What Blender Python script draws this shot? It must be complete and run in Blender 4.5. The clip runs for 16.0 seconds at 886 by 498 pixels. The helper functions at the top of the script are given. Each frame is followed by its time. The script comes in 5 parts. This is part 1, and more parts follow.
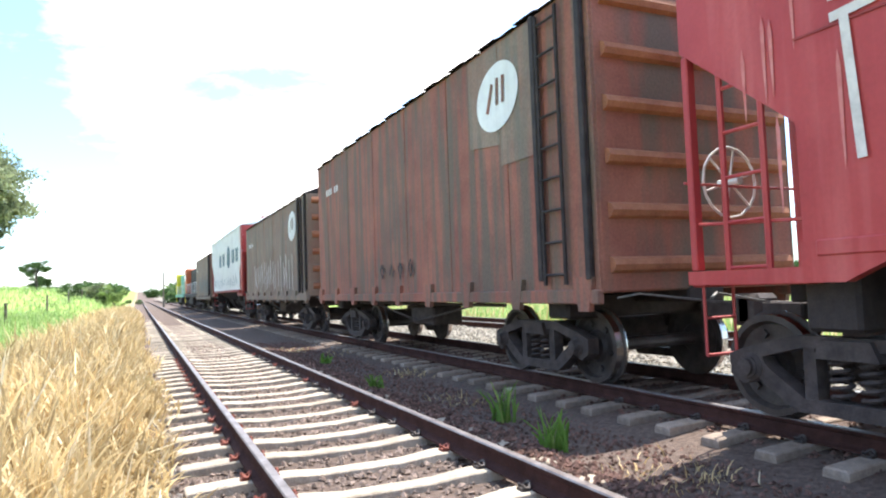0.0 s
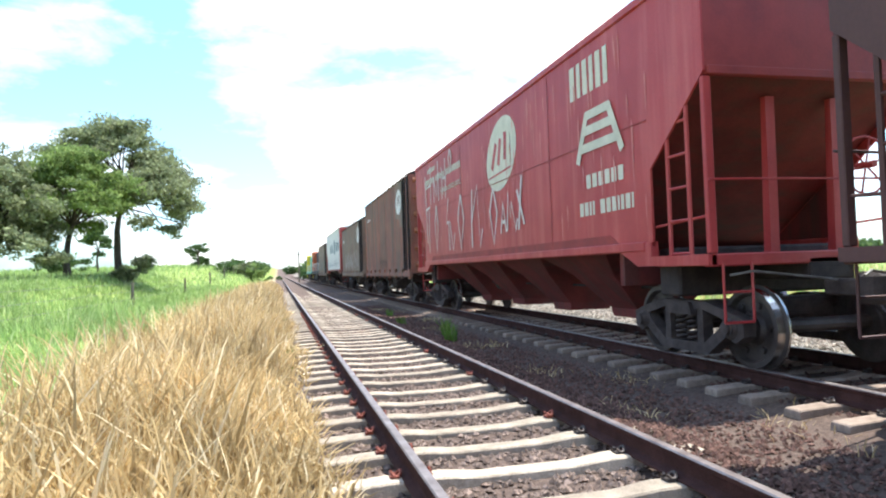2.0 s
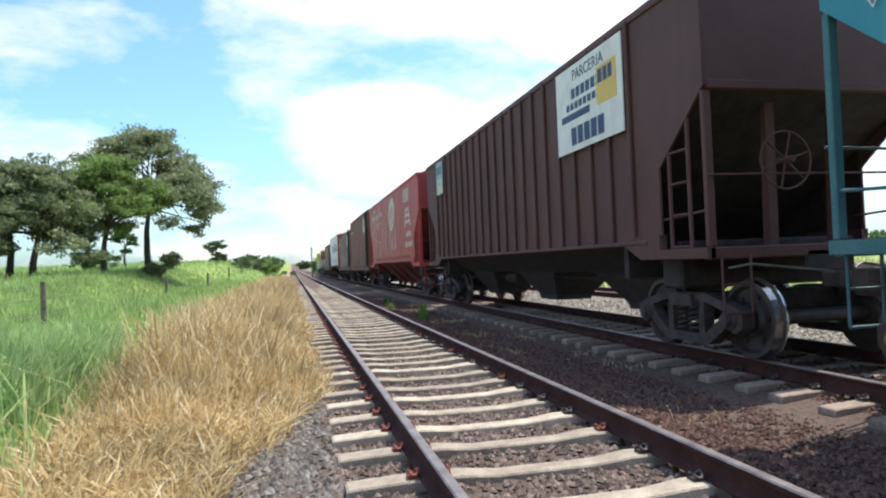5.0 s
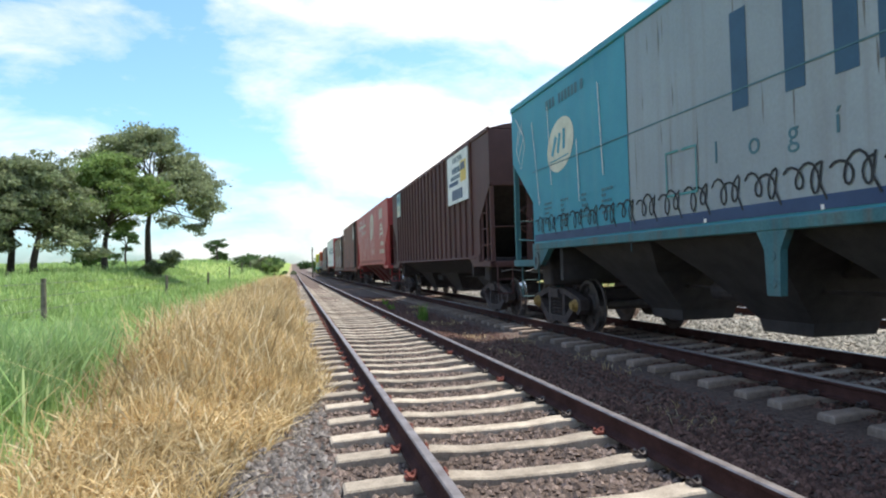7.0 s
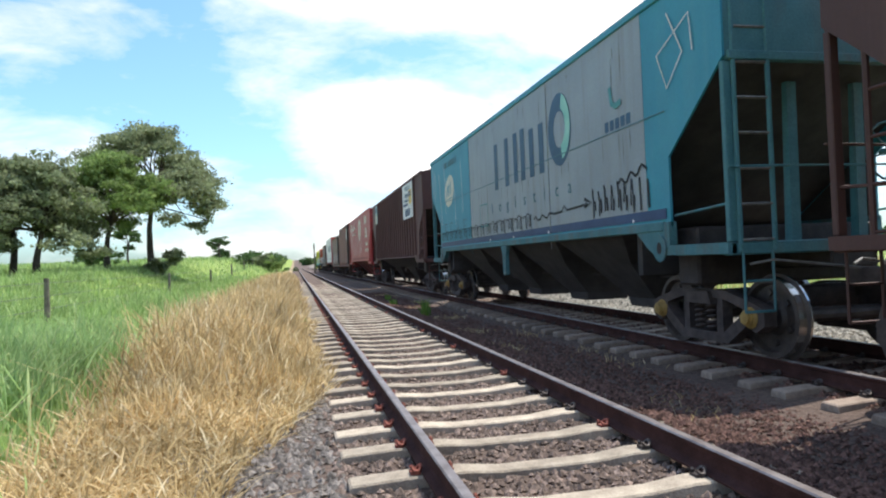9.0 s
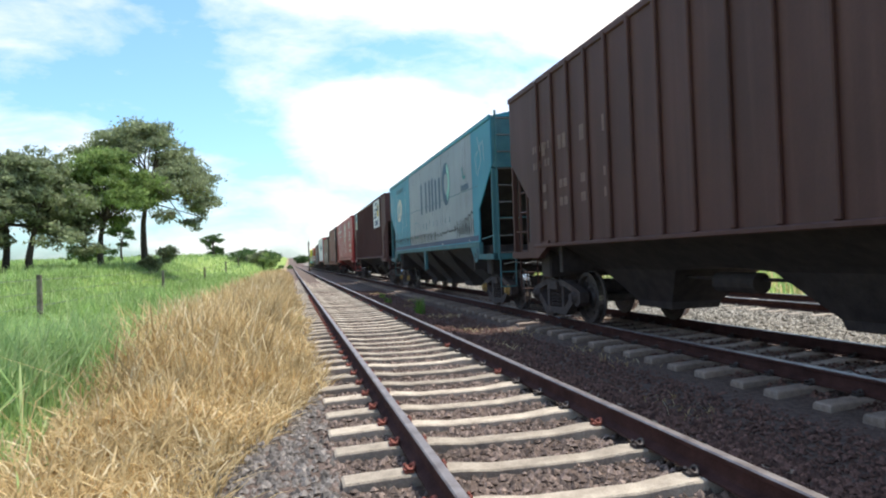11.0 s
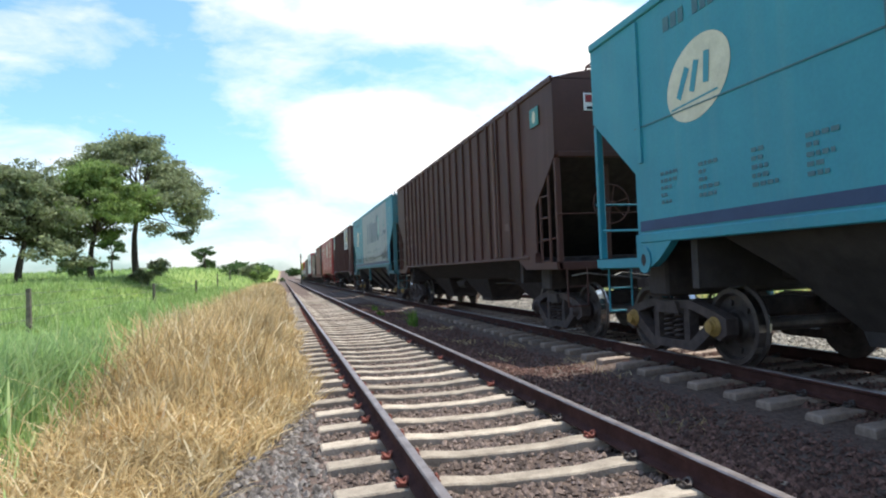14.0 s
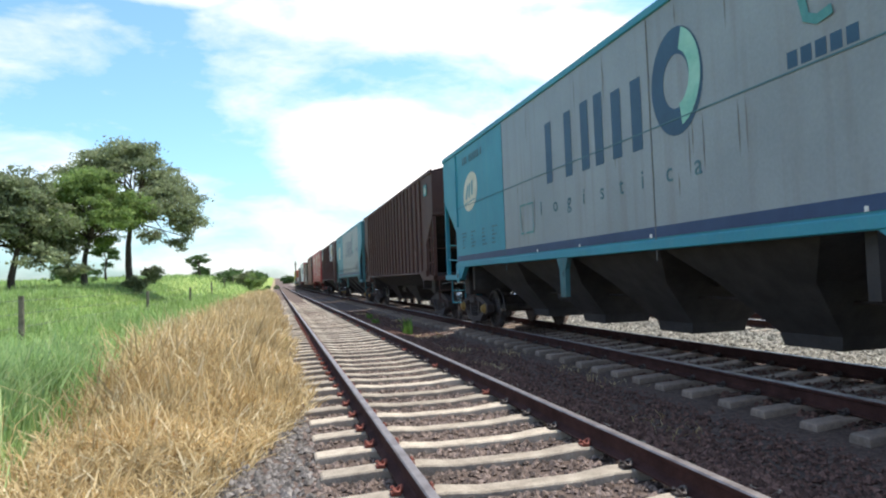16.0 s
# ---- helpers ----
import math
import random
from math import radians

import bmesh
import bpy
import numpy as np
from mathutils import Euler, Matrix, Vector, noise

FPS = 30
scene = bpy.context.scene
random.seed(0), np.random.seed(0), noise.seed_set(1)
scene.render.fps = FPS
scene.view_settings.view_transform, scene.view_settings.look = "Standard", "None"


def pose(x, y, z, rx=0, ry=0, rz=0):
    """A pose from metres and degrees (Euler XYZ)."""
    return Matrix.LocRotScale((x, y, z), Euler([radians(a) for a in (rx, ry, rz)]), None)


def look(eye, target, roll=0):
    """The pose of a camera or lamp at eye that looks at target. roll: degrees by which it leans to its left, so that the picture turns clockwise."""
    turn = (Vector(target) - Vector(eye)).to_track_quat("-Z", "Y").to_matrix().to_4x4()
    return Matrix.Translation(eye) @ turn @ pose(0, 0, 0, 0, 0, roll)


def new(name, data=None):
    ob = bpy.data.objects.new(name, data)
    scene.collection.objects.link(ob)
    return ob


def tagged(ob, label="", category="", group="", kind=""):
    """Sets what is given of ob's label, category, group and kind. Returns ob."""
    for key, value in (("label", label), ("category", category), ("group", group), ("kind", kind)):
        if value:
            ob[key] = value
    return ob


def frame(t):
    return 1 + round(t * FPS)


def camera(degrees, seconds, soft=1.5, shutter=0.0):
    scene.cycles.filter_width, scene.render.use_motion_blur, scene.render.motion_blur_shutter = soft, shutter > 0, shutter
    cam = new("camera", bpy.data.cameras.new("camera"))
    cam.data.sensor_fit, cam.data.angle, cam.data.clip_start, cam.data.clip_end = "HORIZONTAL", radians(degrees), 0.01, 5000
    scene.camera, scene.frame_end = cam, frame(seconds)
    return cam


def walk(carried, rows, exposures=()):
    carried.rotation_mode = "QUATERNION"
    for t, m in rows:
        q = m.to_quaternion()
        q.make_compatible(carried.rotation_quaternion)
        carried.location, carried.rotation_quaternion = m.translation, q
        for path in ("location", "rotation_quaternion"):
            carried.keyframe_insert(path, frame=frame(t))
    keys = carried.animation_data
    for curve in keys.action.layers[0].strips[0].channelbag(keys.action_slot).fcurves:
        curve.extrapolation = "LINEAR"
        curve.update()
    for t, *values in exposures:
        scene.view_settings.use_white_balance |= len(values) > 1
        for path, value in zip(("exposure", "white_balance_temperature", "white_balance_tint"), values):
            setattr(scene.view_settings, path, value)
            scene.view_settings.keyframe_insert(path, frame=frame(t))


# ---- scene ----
# ---- camera ----
cam = camera(67.2, 16.0, 2.1)
EYE_Z = 1.239


def view(y, yaw, pitch, roll):
    """A hand-held look along the track from x = 0: yaw to the right, pitch up, degrees."""
    a, b = radians(yaw), radians(pitch)
    eye = Vector((0, y, EYE_Z))
    return look(eye, eye + Vector((math.sin(a) * math.cos(b), math.cos(a) * math.cos(b), math.sin(b))), -roll)


walk(cam, [
    (0.0, view(12.9, 24.6, 3.3, 2.0)), (0.5, view(12.3, 22.4, 3.3, 2.0)), (1.0, view(9.0, 18.2, 2.6, 2.0)),
    (1.5, view(5.6, 15.2, 1.5, 2.0)), (2.0, view(4.5, 13.9, 1.7, 2.0)), (2.5, view(3.75, 13.5, 1.5, 2.0)),
    (3.0, view(2.15, 12.45, 1.3, 2.0)), (3.5, view(0.4, 11.05, 1.29, 2.09)), (4.0, view(0, 11.37, 0.86, 1.95)),
    (4.5, view(0, 12.64, 1.14, 2.48)), (5.3, view(0, 12.75, 1.25, 2.2)), (6.2, view(0, 12.75, 1.35, 1.8)), (7.0, view(0, 12.71, 1.39, 1.57)),
    (7.5, view(0, 12.62, 1.22, 1.76)), (8.0, view(0, 12.61, 1.11, 1.98)), (8.5, view(0, 12.46, 0.99, 2.14)),
    (9.0, view(0, 12.54, 0.92, 2.34)), (10.2, view(0, 12.8, 0.8, 2.2)), (11.5, view(0, 13.08, 0.77, 2.06)), (12.0, view(0, 13.08, 1.13, 2.36)),
    (12.5, view(0, 13.22, 1.47, 2.20)), (13.0, view(0, 13.49, 1.66, 2.33)), (13.5, view(0, 13.71, 1.75, 2.29)),
    (14.0, view(0, 13.67, 1.81, 2.21)), (14.5, view(0, 13.67, 1.95, 1.79)), (15.0, view(0, 14.05, 2.03, 2.06)),
    (15.5, view(0, 14.13, 2.11, 2.21)), (16.0, view(0, 14.12, 2.46, 2.13)),
], exposures=[(0.0, 1.25), (0.5, 1.35), (1.0, 1.35), (1.5, 1.2), (2.0, 0.95), (2.5, 0.75), (3.0, 0.66), (3.5, 0.6), (4.0, 0.48), (4.5, 0.36), (7.0, 0.32), (16.0, 0.32)])

# ---- world and sun ----
SUN_DIR = Vector((0.375, 0.145, 0.92)).normalized()      # towards the sun
world = bpy.data.worlds.new("sky")
scene.world = world
world.use_nodes = True
wn, wl = world.node_tree.nodes, world.node_tree.links
wn.clear()
sky = wn.new("ShaderNodeTexSky")
sky.sky_type, sky.sun_disc = "NISHITA", False
sky.sun_elevation = math.asin(SUN_DIR.z)
sky.sun_rotation = math.atan2(SUN_DIR.x, SUN_DIR.y)
sky.air_density, sky.dust_density = 1.0, 1.5


def wnode(kind, **values):
    n = wn.new(kind)
    for k, v in values.items():
        if k in n.inputs:
            n.inputs[k].default_value = v
    return n


def wmath(op, a, b=0.0, clamp=False):
    n = wn.new("ShaderNodeMath")
    n.operation, n.use_clamp = op, clamp
    for i, v in enumerate((a, b)):
        if isinstance(v, (int, float)):
            n.inputs[i].default_value = v
        else:
            wl.new(v, n.inputs[i])
    return n.outputs[0]


# clouds: billows over the whole dome, with a thick white bank along the horizon
wco = wn.new("ShaderNodeTexCoord")
wsep = wn.new("ShaderNodeSeparateXYZ")
wl.new(wco.outputs["Generated"], wsep.inputs[0])
wmap = wn.new("ShaderNodeMapping")
wmap.inputs["Scale"].default_value = (1.0, 1.0, 2.6)
wmap.inputs["Location"].default_value = (0.35, 0.1, 0.2)
wl.new(wco.outputs["Generated"], wmap.inputs[0])
big = wnode("ShaderNodeTexNoise", Scale=2.6, Detail=9.0, Roughness=0.55, Distortion=0.25)
wl.new(wmap.outputs[0], big.inputs["Vector"])
bank = wmath("SUBTRACT", 1.0, wmath("MULTIPLY", wsep.outputs["Z"], 3.0), True)       # 1 at the horizon, 0 from 20 degrees
wisps = wnode("ShaderNodeTexNoise", Scale=9.0, Detail=8.0, Roughness=0.6, Distortion=0.4)
wl.new(wmap.outputs[0], wisps.inputs["Vector"])
cover = wmath("ADD", wmath("ADD", big.outputs["Fac"], wmath("MULTIPLY", bank, 0.09)), wmath("MULTIPLY", wmath("SUBTRACT", wisps.outputs["Fac"], 0.5), 0.34))


def cumulus(cx, cz, rx, rz, thick=0.30):
    """One heap of cloud round a bearing (tangents across and up) with a ragged rim."""
    ax = wmath("DIVIDE", wmath("SUBTRACT", wmath("DIVIDE", wsep.outputs["X"], wsep.outputs["Y"]), cx), rx)
    az = wmath("DIVIDE", wmath("SUBTRACT", wmath("DIVIDE", wsep.outputs["Z"], wsep.outputs["Y"]), cz), rz)
    d = wmath("ADD", wmath("MULTIPLY", ax, ax), wmath("MULTIPLY", az, az))
    return wmath("MULTIPLY", wmath("SUBTRACT", 1.0, d, True), thick)


for c in ((0.155, 0.19, 0.18, 0.095), (0.20, 0.395, 0.26, 0.06, 0.13), (0.52, 0.37, 0.2, 0.07), (-0.31, 0.35, 0.19, 0.065, 0.22), (-0.15, 0.425, 0.10, 0.03)):
    cover = wmath("ADD", cover, cumulus(*c))
ramp = wn.new("ShaderNodeValToRGB")
ramp.color_ramp.elements[0].position, ramp.color_ramp.elements[1].position = 0.46, 0.72
wl.new(cover, ramp.inputs[0])
wmix = wn.new("ShaderNodeMixRGB")
wmix.inputs[2].default_value = (11.1, 10.8, 10.7, 1)
wl.new(ramp.outputs[0], wmix.inputs[0])
wgain = wn.new("ShaderNodeMixRGB")
wgain.blend_type = "MULTIPLY"
wgain.inputs[0].default_value = 1.0
wgain.inputs[2].default_value = (1.43, 1.94, 2.27, 1)
wl.new(sky.outputs[0], wgain.inputs[1])
wl.new(wgain.outputs[0], wmix.inputs[1])
bg = wn.new("ShaderNodeBackground")
bg.inputs["Strength"].default_value = 0.10
wl.new(wmix.outputs[0], bg.inputs["Color"])
wo = wn.new("ShaderNodeOutputWorld")
wl.new(bg.outputs[0], wo.inputs[0])

sun = new("sun", bpy.data.lights.new("sun", "SUN"))
sun.data.energy, sun.data.angle, sun.data.color = 5.0, radians(0.53), (1.0, 0.955, 0.885)
sun.matrix_world = look(SUN_DIR * 60, (0, 0, 0))

# ---- materials ----


def rgba(c):
    return (*c, 1.0)


def surface(name, a, b, rough=0.7, metal=0.0, scale=3.0, fine=40.0, bump=0.15, streak=0.0, third=None, island=0.0, per_object=0.0, spec=0.4, cover=(0.47, 0.70)):
    """A worn surface: two tones by broad noise, fine grain, optional vertical streaks of a third tone, relief."""
    m = bpy.data.materials.new(name)
    m.use_nodes = True
    n, l = m.node_tree.nodes, m.node_tree.links
    p = n["Principled BSDF"]
    co = n.new("ShaderNodeTexCoord")
    broad = n.new("ShaderNodeTexNoise")
    broad.inputs["Scale"].default_value, broad.inputs["Detail"].default_value = scale, 8
    broad.inputs["Roughness"].default_value = 0.62
    l.new(co.outputs["Object"], broad.inputs["Vector"])
    grain = n.new("ShaderNodeTexNoise")
    grain.inputs["Scale"].default_value, grain.inputs["Detail"].default_value = fine, 4
    l.new(co.outputs["Object"], grain.inputs["Vector"])
    r1 = n.new("ShaderNodeValToRGB")
    r1.color_ramp.elements[0].position, r1.color_ramp.elements[1].position = 0.36, 0.66
    r1.color_ramp.elements[0].color, r1.color_ramp.elements[1].color = rgba(a), rgba(b)
    l.new(broad.outputs["Fac"], r1.inputs[0])
    out = r1.outputs[0]
    if third:
        mp = n.new("ShaderNodeMapping")
        mp.inputs["Scale"].default_value = (1.0, 2.6, 0.16)
        l.new(co.outputs["Object"], mp.inputs[0])
        st = n.new("ShaderNodeTexNoise")
        st.inputs["Scale"].default_value, st.inputs["Detail"].default_value = 2.2, 7
        l.new(mp.outputs[0], st.inputs["Vector"])
        r2 = n.new("ShaderNodeValToRGB")
        r2.color_ramp.elements[0].position, r2.color_ramp.elements[1].position = cover
        l.new(st.outputs["Fac"], r2.inputs[0])
        k = n.new("ShaderNodeMath")
        k.operation = "MULTIPLY"
        k.inputs[1].default_value = streak
        l.new(r2.outputs[0], k.inputs[0])
        mx = n.new("ShaderNodeMixRGB")
        mx.inputs[2].default_value = rgba(third)
        l.new(k.outputs[0], mx.inputs[0])
        l.new(out, mx.inputs[1])
        out = mx.outputs[0]
    g = n.new("ShaderNodeMixRGB")
    g.blend_type = "OVERLAY"
    g.inputs[0].default_value = 0.14 if bump <= 0.08 else 0.35
    l.new(out, g.inputs[1])
    l.new(grain.outputs["Fac"], g.inputs[2])
    out = g.outputs[0]
    if island or per_object:
        src = n.new("ShaderNodeNewGeometry").outputs["Random Per Island"] if island else n.new("ShaderNodeObjectInfo").outputs["Random"]
        k = n.new("ShaderNodeMapRange")
        k.inputs["To Min"].default_value, k.inputs["To Max"].default_value = 1 - (island or per_object), 1 + (island or per_object)
        l.new(src, k.inputs["Value"])
        hs = n.new("ShaderNodeHueSaturation")
        l.new(k.outputs[0], hs.inputs["Value"])
        l.new(out, hs.inputs["Color"])
        out = hs.outputs[0]
    l.new(out, p.inputs["Base Color"])
    p.inputs["Roughness"].default_value, p.inputs["Metallic"].default_value = rough, metal
    p.inputs["Specular IOR Level"].default_value = spec
    if bump:
        bp = n.new("ShaderNodeBump")
        bp.inputs["Strength"].default_value, bp.inputs["Distance"].default_value = bump, 0.02
        l.new(grain.outputs["Fac"], bp.inputs["Height"])
        l.new(bp.outputs[0], p.inputs["Normal"])
    return m


def blade_material(name, low, high, tip):
    """Grass or leaf: tone by blade, a little light through it."""
    m = bpy.data.materials.new(name)
    m.use_nodes = True
    n, l = m.node_tree.nodes, m.node_tree.links
    p = n["Principled BSDF"]
    geo = n.new("ShaderNodeNewGeometry")
    r = n.new("ShaderNodeValToRGB")
    r.color_ramp.elements[0].color, r.color_ramp.elements[1].color = rgba(low), rgba(high)
    e = r.color_ramp.elements.new(0.85)
    e.color = rgba(high)
    r.color_ramp.elements[-1].color = rgba(tip)
    l.new(geo.outputs["Random Per Island"], r.inputs[0])
    co = n.new("ShaderNodeTexCoord")
    no = n.new("ShaderNodeTexNoise")
    no.inputs["Scale"].default_value, no.inputs["Detail"].default_value = 0.6, 5
    l.new(co.outputs["Object"], no.inputs["Vector"])
    mr = n.new("ShaderNodeMapRange")
    mr.inputs["From Min"].default_value, mr.inputs["From Max"].default_value = 0.3, 0.7
    mr.inputs["To Min"].default_value, mr.inputs["To Max"].default_value = 0.7, 1.3
    l.new(no.outputs["Fac"], mr.inputs["Value"])
    hs = n.new("ShaderNodeHueSaturation")
    l.new(mr.outputs[0], hs.inputs["Value"])
    l.new(r.outputs[0], hs.inputs["Color"])
    l.new(hs.outputs[0], p.inputs["Base Color"])
    p.inputs["Roughness"].default_value = 0.6
    p.inputs["Specular IOR Level"].default_value = 0.2
    tr = n.new("ShaderNodeBsdfTranslucent")
    l.new(hs.outputs[0], tr.inputs["Color"])
    mix = n.new("ShaderNodeMixShader")
    mix.inputs[0].default_value = 0.48
    l.new(p.outputs[0], mix.inputs[1])
    l.new(tr.outputs[0], mix.inputs[2])
    l.new(mix.outputs[0], n["Material Output"].inputs["Surface"])
    return m


M = {}
M["ground"] = surface("field_soil", (0.18, 0.24, 0.06), (0.27, 0.33, 0.10), 0.95, scale=0.25, fine=9, bump=0.6, spec=0.1)
M["dry_soil"] = surface("dry_verge", (0.22, 0.17, 0.10), (0.36, 0.28, 0.17), 0.95, scale=1.2, fine=30, bump=0.6, spec=0.1)
M["ballast"] = surface("ballast_bed", (0.085, 0.060, 0.048), (0.165, 0.120, 0.098), 0.95, scale=18, fine=70, bump=1.0, spec=0.2)
M["pale_gravel"] = surface("pale_gravel", (0.15, 0.13, 0.105), (0.30, 0.265, 0.215), 0.95, scale=14, fine=60, bump=1.0, spec=0.2)
M["cess_stone"] = surface("grey_cess_stone", (0.122, 0.105, 0.092), (0.245, 0.218, 0.195), 0.9, scale=20, fine=90, bump=0.4, island=0.5, spec=0.25)
M["stone"] = surface("ballast_stone", (0.122, 0.088, 0.070), (0.26, 0.195, 0.160), 0.9, scale=20, fine=90, bump=0.4, island=0.55, spec=0.25)
M["sleeper"] = surface("weathered_concrete", (0.28, 0.232, 0.18), (0.46, 0.39, 0.305), 0.92, scale=5, fine=60, bump=0.5, per_object=0.24, spec=0.2)
M["dark_stone"] = surface("dark_brown_ballast", (0.088, 0.048, 0.037), (0.170, 0.098, 0.077), 0.92, scale=20, fine=90, bump=0.4, island=0.55, spec=0.2)
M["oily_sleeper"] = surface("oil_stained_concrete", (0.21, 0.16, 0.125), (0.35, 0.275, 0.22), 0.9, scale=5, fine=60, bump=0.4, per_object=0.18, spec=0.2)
# turquoise hoppers' underside and inner ends: their shade is put into this near-black colour
M["under_teal"] = surface("shade_dark_steel", (0.023, 0.020, 0.020), (0.045, 0.039, 0.039), 0.75, scale=3, fine=50, bump=0.15)
# lighter brown for a small plate and for the painted highlight on one rib
M["strip"] = surface("lighter_brown_paint", (0.11, 0.060, 0.050), (0.15, 0.085, 0.07), 0.7, scale=3, fine=40, bump=0.05)
M["pale_stone"] = surface("pale_crushed_stone", (0.21, 0.186, 0.15), (0.38, 0.342, 0.28), 0.92, scale=12, fine=80, bump=0.4, island=0.6, spec=0.2)
M["sign_blue"] = surface("faded_sky_blue_sign", (0.20, 0.36, 0.44), (0.34, 0.46, 0.42), 0.5, scale=4, fine=30, bump=0.02)
M["rail"] = surface("rusty_rail", (0.038, 0.018, 0.015), (0.070, 0.033, 0.028), 0.92, scale=4, fine=70, bump=0.25, spec=0.12)
M["rail_top"] = surface("worn_rail_head", (0.17, 0.14, 0.132), (0.31, 0.275, 0.262), 0.46, 0.68, scale=5, fine=40, bump=0.03)
M["clip"] = surface("rusty_clip", (0.17, 0.048, 0.034), (0.27, 0.08, 0.052), 0.8, scale=9, fine=80, bump=0.2)
# grimy running gear; on brown hoppers' inner ends it stands in for shade
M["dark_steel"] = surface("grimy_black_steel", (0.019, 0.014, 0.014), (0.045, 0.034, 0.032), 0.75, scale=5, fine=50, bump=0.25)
M["bogie"] = surface("dusty_cast_steel", (0.036, 0.027, 0.025), (0.078, 0.060, 0.055), 0.8, scale=6, fine=50, bump=0.3)
M["wheel"] = surface("wheel_steel", (0.045, 0.036, 0.034), (0.09, 0.075, 0.068), 0.55, 0.4, scale=5, fine=60, bump=0.1)
M["tread"] = surface("polished_tread", (0.45, 0.44, 0.43), (0.6, 0.59, 0.58), 0.25, 1.0, scale=5, fine=40, bump=0.02)
M["hub"] = surface("ochre_bearing_cap", (0.20, 0.12, 0.03), (0.31, 0.20, 0.055), 0.6, scale=9, fine=50, bump=0.1)
M["red"] = surface("faded_red_paint", (0.34, 0.030, 0.032), (0.43, 0.050, 0.048), 0.5, scale=1.0, fine=25, bump=0.05, streak=0.35, third=(0.60, 0.17, 0.15))
M["washed_red"] = surface("washed_chalk_over_red", (0.50, 0.12, 0.11), (0.62, 0.25, 0.22), 0.6, scale=4, fine=30, bump=0.03)
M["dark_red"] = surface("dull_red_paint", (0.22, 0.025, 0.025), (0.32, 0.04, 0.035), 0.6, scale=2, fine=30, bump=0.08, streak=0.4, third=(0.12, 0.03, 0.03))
# grimy red, darkened further to hold the shade inside the wagon's ends
M["grimy_red"] = surface("shaded_grimy_red_paint", (0.10, 0.018, 0.017), (0.17, 0.028, 0.025), 0.75, scale=1.5, fine=40, bump=0.1, streak=0.7, third=(0.06, 0.035, 0.028))
M["brown"] = surface("oxide_brown_paint", (0.056, 0.023, 0.018), (0.077, 0.031, 0.024), 0.65, scale=0.8, fine=25, bump=0.08, streak=0.5, third=(0.100, 0.048, 0.040))
M["dark_brown"] = surface("dark_oxide_paint", (0.073, 0.030, 0.027), (0.100, 0.042, 0.037), 0.65, scale=0.8, fine=25, bump=0.08, streak=0.4, third=(0.115, 0.056, 0.05))
M["rust_box"] = surface("rusted_boxcar_paint", (0.22, 0.075, 0.053), (0.32, 0.12, 0.08), 0.75, scale=1.1, fine=30, bump=0.15, streak=0.85, third=(0.115, 0.10, 0.075), cover=(0.42, 0.60))
M["grey_box"] = surface("greyed_rusty_paint", (0.23, 0.125, 0.09), (0.27, 0.195, 0.145), 0.75, scale=1.1, fine=30, bump=0.15, streak=0.85, third=(0.155, 0.14, 0.11), cover=(0.42, 0.62))
M["rib_rust"] = surface("bare_rust", (0.26, 0.10, 0.055), (0.38, 0.16, 0.085), 0.85, scale=3, fine=50, bump=0.2)
M["blue"] = surface("turquoise_paint", (0.022, 0.20, 0.28), (0.032, 0.25, 0.33), 0.5, scale=0.9, fine=25, bump=0.05, streak=0.3, third=(0.08, 0.25, 0.29))
M["teal"] = surface("weathered_teal_paint", (0.035, 0.125, 0.145), (0.065, 0.175, 0.19), 0.65, scale=2, fine=40, bump=0.1, streak=0.7, third=(0.10, 0.085, 0.07))
M["grey"] = surface("pale_grey_paint", (0.216, 0.243, 0.262), (0.275, 0.306, 0.325), 0.45, scale=0.5, fine=25, bump=0.03, streak=0.55, third=(0.19, 0.18, 0.175), cover=(0.5, 0.72))
M["grime"] = surface("grimy_run", (0.13, 0.125, 0.125), (0.19, 0.185, 0.185), 0.7, scale=6, fine=40, bump=0.02)
M["navy"] = surface("navy_stripe_paint", (0.015, 0.038, 0.105), (0.024, 0.055, 0.135), 0.5, scale=2, fine=30, bump=0.03)
M["logo_blue"] = surface("blue_lettering_paint", (0.015, 0.056, 0.105), (0.022, 0.075, 0.135), 0.5, scale=2, fine=30, bump=0.02)
M["green_ring"] = surface("mint_ring_paint", (0.16, 0.42, 0.34), (0.30, 0.55, 0.45), 0.5, scale=3, fine=30, bump=0.02)
M["white"] = surface("chalky_white_paint", (0.68, 0.68, 0.66), (0.80, 0.80, 0.78), 0.6, scale=3, fine=30, bump=0.03, streak=0.4, third=(0.5, 0.46, 0.43))
M["cream"] = surface("cream_lettering", (0.52, 0.50, 0.40), (0.64, 0.61, 0.50), 0.6, scale=5, fine=40, bump=0.02)
M["chalk"] = surface("chalk_white_spray", (0.55, 0.50, 0.47), (0.72, 0.66, 0.62), 0.85, scale=8, fine=60, bump=0.02)
M["black"] = surface("black_spray", (0.012, 0.012, 0.014), (0.03, 0.03, 0.032), 0.7, scale=6, fine=50, bump=0.02)
M["faint"] = surface("faded_grey_lettering", (0.045, 0.12, 0.155), (0.07, 0.16, 0.19), 0.6, scale=6, fine=50, bump=0.01)
M["teal_text"] = surface("teal_lettering", (0.05, 0.20, 0.21), (0.08, 0.26, 0.26), 0.6, scale=6, fine=50, bump=0.01)
M["dust_text"] = surface("dusty_stencil", (0.14, 0.085, 0.07), (0.20, 0.13, 0.105), 0.7, scale=6, fine=50, bump=0.01)
